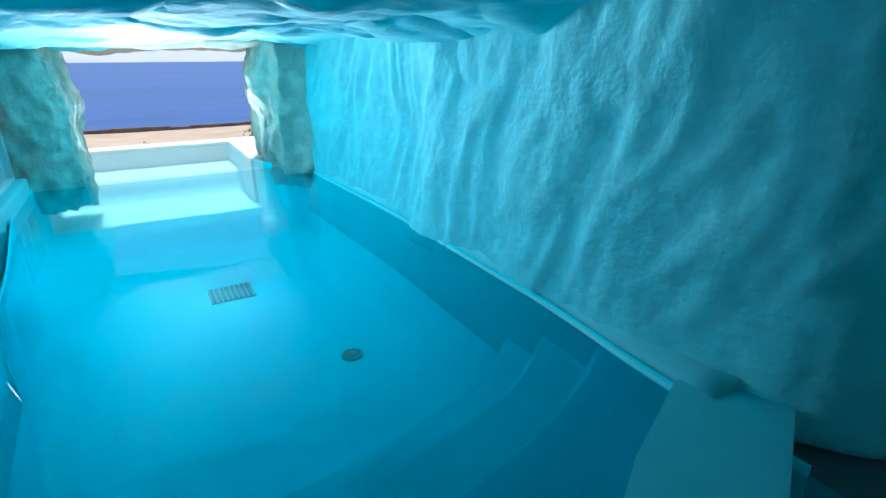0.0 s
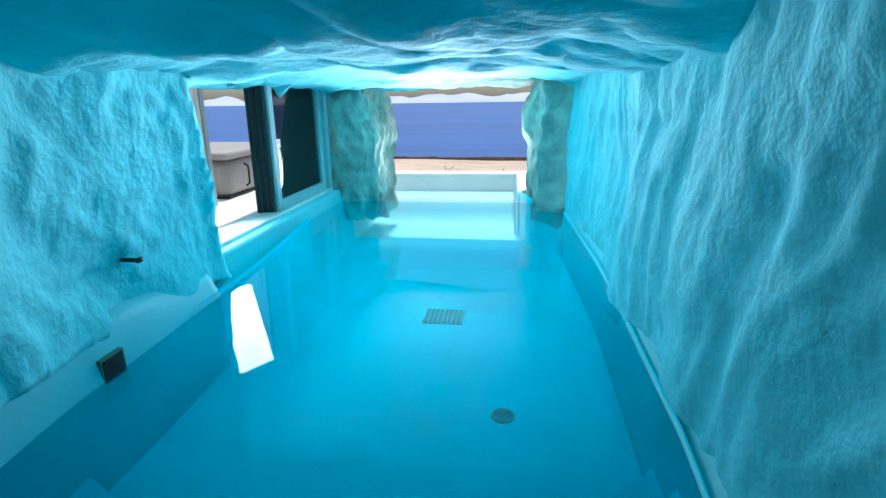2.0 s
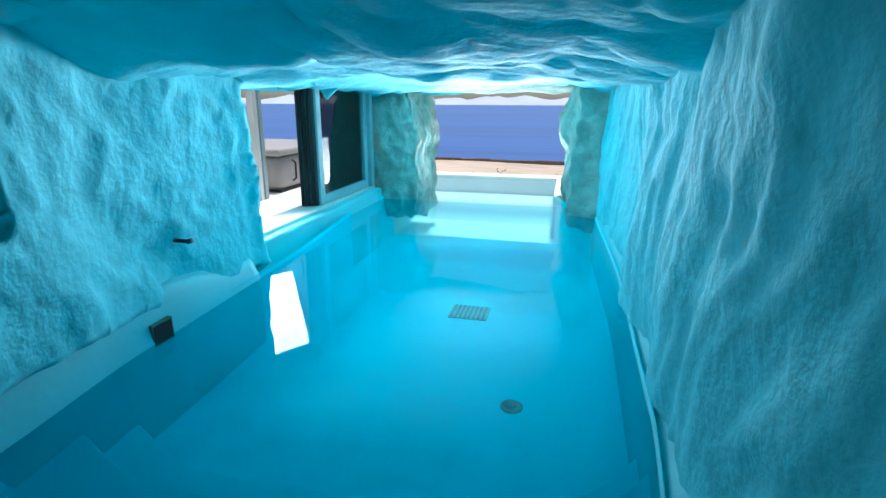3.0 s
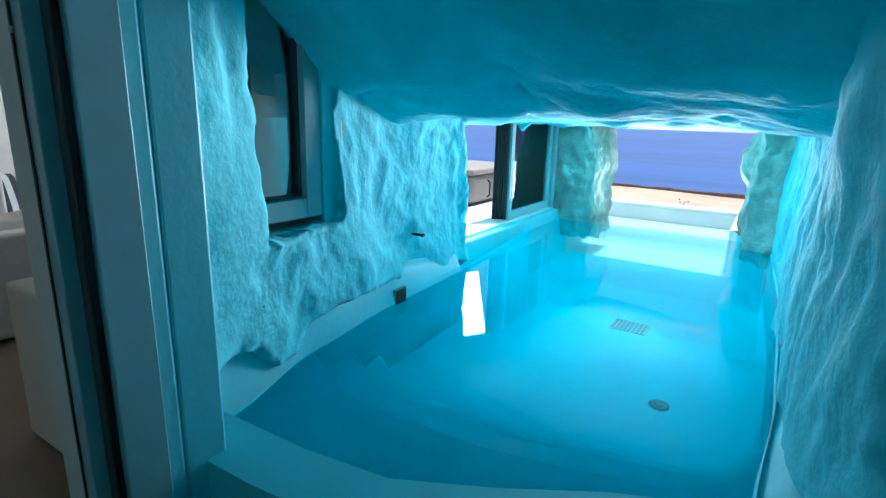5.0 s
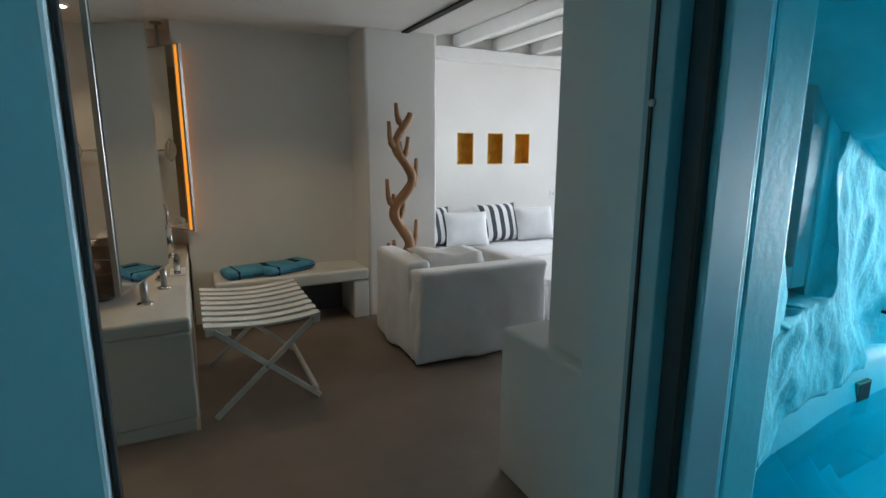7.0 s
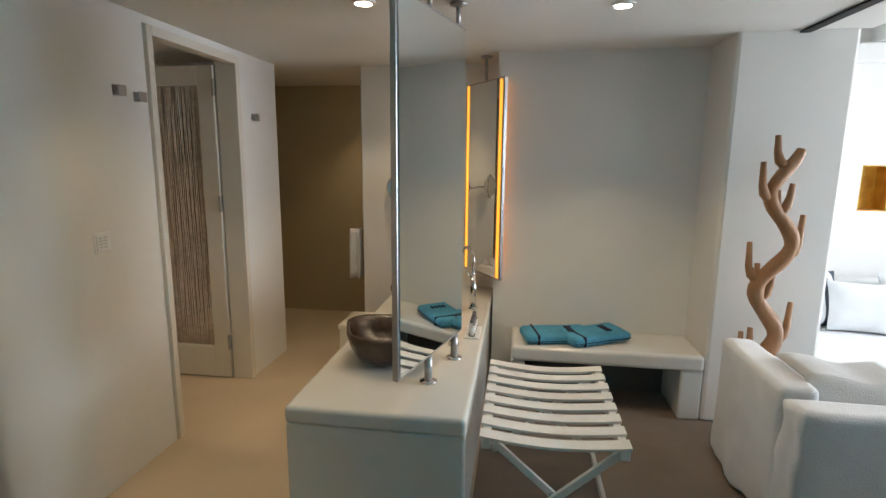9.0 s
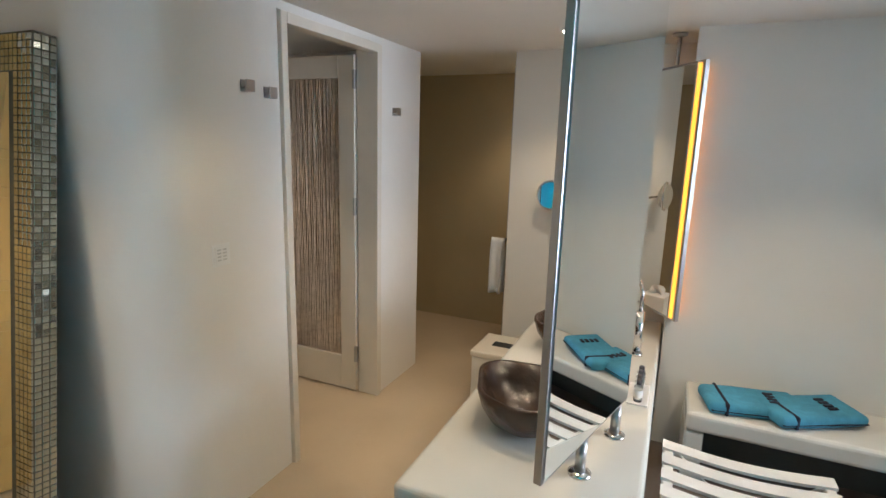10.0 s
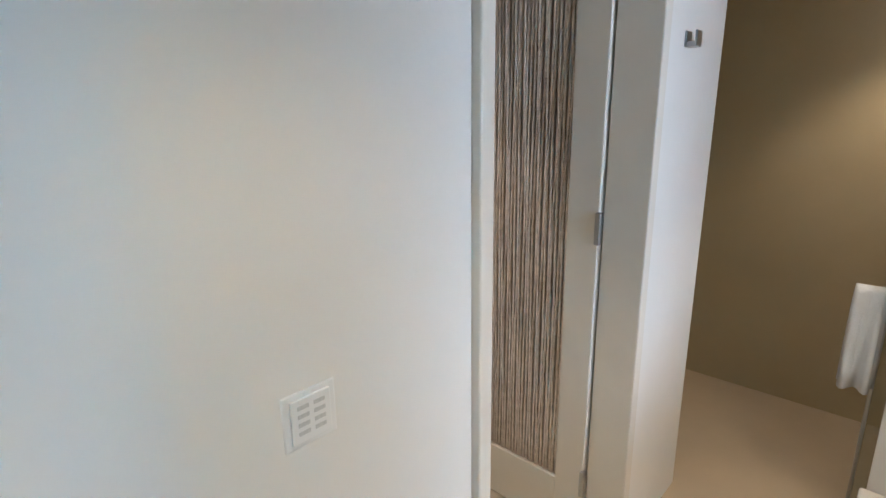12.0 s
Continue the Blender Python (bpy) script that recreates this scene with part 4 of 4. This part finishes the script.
for i, (k, side, l) in enumerate(((12, -1, 0.16), (14, -1, .12), (17, 1, .16), (22, -1, .20), (24, 1, .11), (27, -1, .15), (31, 1, .17), (36, -1, .13), (38, 1, .10), (40, -1, .14), (45, -1, .11))):
    p = Vector(pts[k])
    o = Vector((0.012 * math.sin(i * 2.3), side * (rad[k] + 0.018), 0.05))
    part("branch_stub", tube([p, p + o * 0.75, p + o + Vector((0, 0, 0.03)), p + o + Vector((0, side * 0.006, l))], [rad[k] * 0.75, 0.024, 0.018, 0.013], 8), WOOD, dw, "cut-off upright branch", True)

# ---- living-room things ----
ac = thing("armchair", "low armchair in a white draped linen slipcover", "armchair", (-0.66, 1.09, 0))


def draped(x0, y0, z0, x1, y1, z1, seed, amp=0.012):
    bm = box(x0, y0, z0, x1, y1, z1, 0.028, 3)
    bmesh.ops.subdivide_edges(bm, edges=[e for e in bm.edges if e.calc_length() > 0.06], cuts=10, use_grid_fill=True)
    for v in bm.verts:
        k = 1 - (v.co.z - z0) / (z1 - z0)
        a = noise.noise((v.co.x * 7 + seed, v.co.y * 7, v.co.z * 1.2)) + 0.5 * noise.noise((v.co.x * 16 + seed, v.co.y * 16, v.co.z * 2))
        c = Vector(((x0 + x1) / 2, (y0 + y1) / 2, v.co.z))
        d = (v.co - c)
        d.z = 0
        if d.length > 1e-4:
            fold = noise.noise(((v.co.x + v.co.y) * 5 + v.co.z * 4 + seed, seed, v.co.z * 3))
            v.co += d.normalized() * (amp * ((0.35 + k) * a + 0.8 * (0.5 - abs(fold))) + 0.02 * k * k)
        if v.co.z > z0 + 0.05:
            v.co.z += 0.006 * noise.noise(v.co * 6)
    return bm


part("back", draped(0.24, -0.42, 0.012, 0.38, 0.46, 0.565, 1, 0.04), LINEN, ac, "", True)
part("arm", draped(-0.34, -0.43, 0.012, 0.24, -0.29, 0.60, 2, 0.026), LINEN, ac, "", True)
part("arm", draped(-0.34, 0.32, 0.012, 0.24, 0.46, 0.54, 3, 0.012), LINEN, ac, "", True)
part("seat", draped(-0.36, -0.30, 0.012, 0.25, 0.33, 0.33, 4, 0.012), LINEN, ac, "", True)
bm = bmesh.new()
g = []
for i in range(9):
    row = []
    for j in range(15):
        k = j / 14
        x = 0.14 + 0.30 * k
        z = 0.59 + 0.012 * math.sin(i) if k < 0.8 else 0.59 - (k - 0.8) * 0.5
        row.append(bm.verts.new((-0.66 + x - 0.22, 0.78 + 0.42 * i / 8, z + 0.03 - 0.02 * (i / 8))))
    g.append(row)
for i in range(8):
    for j in range(14):
        bm.faces.new((g[i][j], g[i + 1][j], g[i + 1][j + 1], g[i][j + 1]))
th = solo("throw", bm, LINEN_GREY, "thin striped white throw lying over the armchair", "throw", "", True)
th.modifiers.new("thickness", 'SOLIDIFY').thickness = 0.01

db = thing("daybed", "white built-in daybed with a linen mattress", "daybed")
part("base", box(-2.708, 1.27, 0, -1.55, 3.6, 0.20, 0.015), WHITE, db)
part("mattress", draped(-2.70, 1.28, 0.202, -1.60, 3.1, 0.28, 8, 0.004), LINEN, db, "", True)
part("bolster", draped(-2.70, 1.30, 0.285, -2.50, 3.0, 0.58, 9, 0.006), LINEN_GREY, db, "", True)
sd_ = solo("side_shelf", box(-2.70, 3.12, 0.201, -1.62, 3.95, 0.30, 0.012), WHITE_PAINT, "low white side shelf beside the daybed", "shelf")


def pillow(x, y, z, turn, w, h, striped, lean=18):
    p = thing("pillow", "charcoal and white striped pillow" if striped else "plain off-white linen pillow", "pillow", (x, y, z), turn, "daybed pillows")
    n = 20
    bm = bmesh.new()
    front, back = [], []
    for i in range(n + 1):
        for side, lst in ((1, front), (-1, back)):
            row = []
            for j in range(n + 1):
                u, v = 2 * i / n - 1, 2 * j / n - 1
                bulge = 0.075 * ((1 - u ** 4) * (1 - v ** 4)) ** 0.7 + 0.003
                pin = 1 - 0.06 * (1 - abs(u) ** 2) * abs(v) ** 3 - 0.06 * (1 - abs(v) ** 2) * abs(u) ** 3
                row.append(bm.verts.new((side * bulge, u * w / 2 * pin, h / 2 + v * h / 2 * pin)))
            lst.append(row)
    for lst in (front, back):
        for i in range(n):
            for j in range(n):
                f = bm.faces.new((lst[i][j], lst[i + 1][j], lst[i + 1][j + 1], lst[i][j + 1]))
                f.material_index = 1 if striped and (i // 2) % 2 else 0
    ob = part("cover", bm, [LINEN, DARK_STRIPE], p, "", True)
    ob.matrix_basis = pose(0, 0, 0, 0, -lean, 0)


pillow(-2.30, 1.72, 0.285, 8, 0.46, 0.40, True)
pillow(-2.20, 2.04, 0.285, -10, 0.46, 0.35, False)
pillow(-2.28, 2.46, 0.285, 5, 0.56, 0.41, True)
pillow(-2.22, 2.90, 0.285, -6, 0.46, 0.36, False)

ct = thing("coffee_table", "low white painted coffee table", "table")
part("tabletop", box(-1.25, 1.78, 0.30, -0.55, 3.0, 0.345, 0.008), WHITE_PAINT, ct)
for x in (-1.2, -0.66):
    for y in (1.83, 2.9):
        part("leg", box(x, y, 0, x + 0.06, y + 0.06, 0.30, 0.006), WHITE_PAINT, ct)
bk = thing("book", "thin pale booklet lying on the coffee table", "book", (-0.8, 2.45, 0.346), 20)
part("pages", box(-0.10, -0.14, 0, 0.10, 0.14, 0.012, 0.002), PLASTIC, bk)
part("cover", box(-0.102, -0.142, 0.0121, 0.102, 0.142, 0.014, 0.001), LINEN_GREY, bk)

rl = thing("reading_lamp", "chrome swan-neck reading lamp on the wall", "lamp", (-2.70, 3.98, 0.80))
part("wall_plate", box(0, -0.03, -0.05, 0.012, 0.03, 0.05, 0.004), CHROME, rl)
part("neck", tube([(0.012, 0, 0.0), (0.08, 0.02, 0.05), (0.10, 0.05, 0.18), (0.10, 0.0, 0.30), (0.10, 0.06, 0.36), (0.12, 0.15, 0.33)], 0.009, 8), CHROME, rl, "", True)
part("head", lathe([(0.012, 0.0), (0.03, -0.02), (0.032, -0.05)], 16, 0.12, 0.15), CHROME, rl, "", True)
for v in rl.children:
    if v.name.startswith("head"):
        v.location.z = 0.33
so = thing("sofa_chair", "grey upholstered chair at the far side", "chair", (-1.7, 3.95, 0))
part("seat", draped(-0.3, -0.1, 0.1, 0.3, 0.28, 0.42, 12, 0.004), GREY_FABRIC, so, "", True)
part("back", draped(-0.3, 0.18, 0.1, 0.3, 0.32, 0.78, 13, 0.004), GREY_FABRIC, so, "", True)
for x in (-0.27, 0.22):
    for y in (-0.08, 0.24):
        part("leg", box(x, y, 0, x + 0.05, y + 0.05, 0.12, 0.004), DARK_FRAME, so)
sk = thing("wall_socket", "white triple wall socket", "socket", (-2.709, 3.55, 0.72))
part("plate", box(0, -0.12, -0.04, 0.008, 0.12, 0.04, 0.003), PLASTIC, sk)
for k in range(3):
    part("socket_hole", tube([(0.006, -0.08 + 0.08 * k, 0), (0.0095, -0.08 + 0.08 * k, 0)], 0.02, 14), LINEN_GREY, sk)

# ceiling fittings
slot = solo("ceiling_slot", box(-1.55, 0.98, CH - 0.012, 0.6, 1.03, CH - 0.001, 0.002), BLACK, "thin black air slot in the ceiling", "air slot")


def downlight(x, y, watts):
    d = thing("downlight", "small warm recessed ceiling downlight", "downlight", (x, y, CH), 0, "ceiling downlights")
    part("ring", lathe([(0.05, -0.001), (0.05, -0.008), (0.036, -0.010)], 24), PLASTIC, d)
    part("lens", lathe([(0.035, -0.0095), (0.035, -0.0105)], 20), DOWNLIGHT, d)
    l = bpy.data.lights.new("downlight_beam", 'SPOT')
    l.energy, l.color, l.spot_size, l.spot_blend, l.shadow_soft_size = watts, (1.0, 0.72, 0.42), radians(110), 0.6, 0.04
    o = new("downlight_beam", l)
    o.matrix_world = look((x, y, CH - 0.03), (x, y, 0))


downlight(-0.75, 0.05, DOWN_W)
downlight(-0.6, -1.0, DOWN_W * 0.75)
downlight(-1.55, -1.05, DOWN_W * 0.5)
# out of view, added to lift the switch wall
downlight(-0.2, -1.5, DOWN_W * 0.35)
downlight(-2.62, -1.45, DOWN_W * 0.5)
downlight(-0.95, -3.1, DOWN_W * 0.8)
# unseen lamp, added so the honey door shows golden in the mirror
downlight(0.85, -2.45, DOWN_W * 0.8)

# ---- pool fittings ----
gr = thing("floor_grate", "green-bronze square grate in the pool floor", "grate", (2.13, 4.38, -0.519))
part("frame", box(-0.15, -0.13, 0, 0.15, 0.13, 0.008, 0.002), BRASS, gr)
for k in range(8):
    part("bar", box(-0.135 + 0.035 * k, -0.12, 0.008, -0.117 + 0.035 * k, 0.12, 0.016, 0.001), RUBBER, gr)
jt = thing("floor_jet", "round green-bronze inlet in the pool floor", "inlet", (2.59, 3.14, -0.519))
part("ring", lathe([(0.062, 0), (0.062, 0.01), (0.045, 0.018), (0.042, 0.012)], 24), BRASS, jt, "", True)
part("core", lathe([(0.03, 0.012), (0.03, 0.02), (0.012, 0.026)], 18), BRASS, jt, "", True)
sk2 = thing("skimmer", "dark square skimmer mouth at the waterline", "skimmer", (1.142, 2.34, W + 0.035))
part("frame", box(-0.04, -0.06, -0.05, 0.012, 0.06, 0.05, 0.004), BRASS, sk2)
part("mouth", box(-0.03, -0.052, -0.042, 0.0135, 0.052, 0.042, 0.002), BLACK, sk2)
for x, y, z in ((1.14, 2.56, 0.48), (1.36, 1.13, 0.476)):
    sp = thing("wall_spout", "small dark spotlight fitting on the rock", "wall spotlight", (x, y, z), 0, "rock wall fittings")
    part("stem", tube([(-0.08, 0, 0), (0.02, 0, 0.0)], 0.009, 10), RUBBER, sp, "", True)
    part("cap", tube([(0.02, -0.014, 0.002), (0.02, 0.014, 0.002)], 0.011, 12), DARK_FRAME, sp, "", True)

# ---- outside ----
solo("terrace", slab_poly([(-7, 4.41), (0.23, 4.41), (0.23, 1.92), (0.599, 1.92), (0.599, 5.8), (0.80, 5.8), (0.80, 8.2), (-7, 8.2)], -0.1, 0.06), WHITE_OUT, "white terrace paving in full sun", "terrace", "structure")
bm = bmesh.new()
box(0.6, 7.55, -0.6, 3.2, 7.75, W + 0.03, 0.01, 2, bm)
box(2.69, 6.2, -0.6, 3.2, 7.55, W + 0.03, 0.01, 2, bm)
box(0.80, 6.6, -0.6, 0.96, 7.55, W + 0.03, 0.01, 2, bm)
solo("pool_coping", bm, WHITE_OUT, "white coping round the outer end of the pool", "coping", "structure")
wall("terrace_edge", [(-7, 8.2, -1.5, 4.5, 8.35, 0.06)], WHITE_OUT, "white edge of the terrace")

spa = thing("hot_tub", "square hot tub under a taupe cover", "hot tub", (-1.15, 6.75, 0.06))
part("cabinet", box(-0.75, -0.75, 0.0, 0.75, 0.75, 0.42, 0.12, 4), SPA, spa)
part("base_trim", box(-0.74, -0.74, 0.0, 0.74, 0.74, 0.03, 0.004), RUBBER, spa)
part("cover", box(-0.78, -0.78, 0.42, 0.78, 0.78, 0.50, 0.035, 3), SPA, spa, "padded vinyl cover")
part("strap", box(0.10, -0.785, 0.25, 0.14, -0.745, 0.45, 0.004), RUBBER, spa)

GZ = -6.0
bm = bmesh.new()
g = []
for i in range(61):
    row = []
    for j in range(31):
        x = -150 + 300 * i / 60
        y = 8.4 + 70 * j / 30
        y2 = y - 0.06 * (x + 20) * (j / 30)
        z = GZ - 0.02 * (y - 8) + 0.35 * noise.noise((x * 0.06, y * 0.06, 2))
        row.append(bm.verts.new((x, y2, z)))
    g.append(row)
for i in range(60):
    for j in range(30):
        bm.faces.new((g[i][j], g[i + 1][j], g[i + 1][j + 1], g[i][j + 1]))
solo("ground", bm, EARTH, "dry beige ground below the house", "ground", "structure", True)
bm = bmesh.new()
box(-4800, 60, -26.5, 4800, 4800, -26, 0, 1, bm)
solo("water_sea", bm, SEA, "blue sea reaching to the horizon", "sea", "structure")
bm = bmesh.new()
prev = None
for i in range(160):
    x = -4600 + 9200 * i / 159
    h = 62 + 50 * noise.noise((x * 0.0011, 0, 3)) + 45 * noise.noise((x * 0.004, 2, 1)) + 16 * noise.noise((x * 0.014, 1, 1))
    row = [bm.verts.new(q) for q in ((x, 4300, -26), (x, 4500, max(10, h * 0.55) - 26), (x, 4750, max(14, h) - 26))]
    if prev:
        for k in range(2):
            bm.faces.new((prev[k], prev[k + 1], row[k + 1], row[k]))
    prev = row
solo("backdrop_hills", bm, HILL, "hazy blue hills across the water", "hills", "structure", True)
bm = bmesh.new()
prev = None
for i in range(40):
    x = -1250 + 420 * i / 39
    h = 34 * math.sin(math.pi * i / 39) * (1 + 0.4 * noise.noise((x * 0.02, 0, 0)))
    row = [bm.verts.new(q) for q in ((x, 2700, -26), (x, 2760, h * 0.8 - 26), (x, 2850, h - 26))]
    if prev:
        for k in range(2):
            bm.faces.new((prev[k], prev[k + 1], row[k + 1], row[k]))
    prev = row
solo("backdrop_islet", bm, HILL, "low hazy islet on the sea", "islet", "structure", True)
bm = bmesh.new()
for i in range(110):
    x = -120 + 2.2 * i
    y = 76.5 - 0.06 * (x + 20)
    z = GZ - 1.4
    box(x, y, z - 1, x + 2.2, y + 0.6, z + 0.3 + 0.2 * random.random(), 0, 1, bm)
solo("boundary_wall", bm, DRYWALL_STONE, "low dark dry-stone wall along the shore", "wall", "structure")
for x, y, s in ((-6, 50, 0.9), (-3.5, 52, 1.1), (2, 51, 1.0), (4.5, 52, 0.9), (-14, 55, 1.4), (12, 56, 1.2), (-20, 47, 1.2), (-27, 52, 1.5), (-33, 48, 1.3)):
    sh = thing("shrub", "small dry shrub on the beige ground", "shrub", (x, y, GZ - 0.9), 0, "shrubs")
    bm = bmesh.new()
    for k in range(140):
        d = Vector((random.gauss(0, 0.4), random.gauss(0, 0.4), abs(random.gauss(0.5, 0.35)))) * s
        n_ = Vector((random.uniform(-1, 1), random.uniform(-1, 1), random.uniform(-1, 1))).normalized() * 0.14
        o = n_.orthogonal()
        bm.faces.new([bm.verts.new(d + q) for q in (n_, o, -n_)])
    part("crown", bm, LEAF, sh)
    part("trunk", tube([(0, 0, -0.5), (0, 0, 0.6 * s)], [0.08, 0.03], 6), WOOD, sh)
bt = thing("boat", "small white motor boat with a wake", "boat", (230, 560, -26))
part("hull", box(-5, -1.3, 0, 5, 1.3, 1.6, 0.5, 3), WHITE_PAINT, bt)
part("cabin", box(-1.5, -1.0, 1.6, 2, 1.0, 2.8, 0.3, 2), WHITE_PAINT, bt)
part("wake", box(5, -1.0, 0.05, 34, 1.0, 0.25, 0.05), WHITE_OUT, bt, "white foam wake")
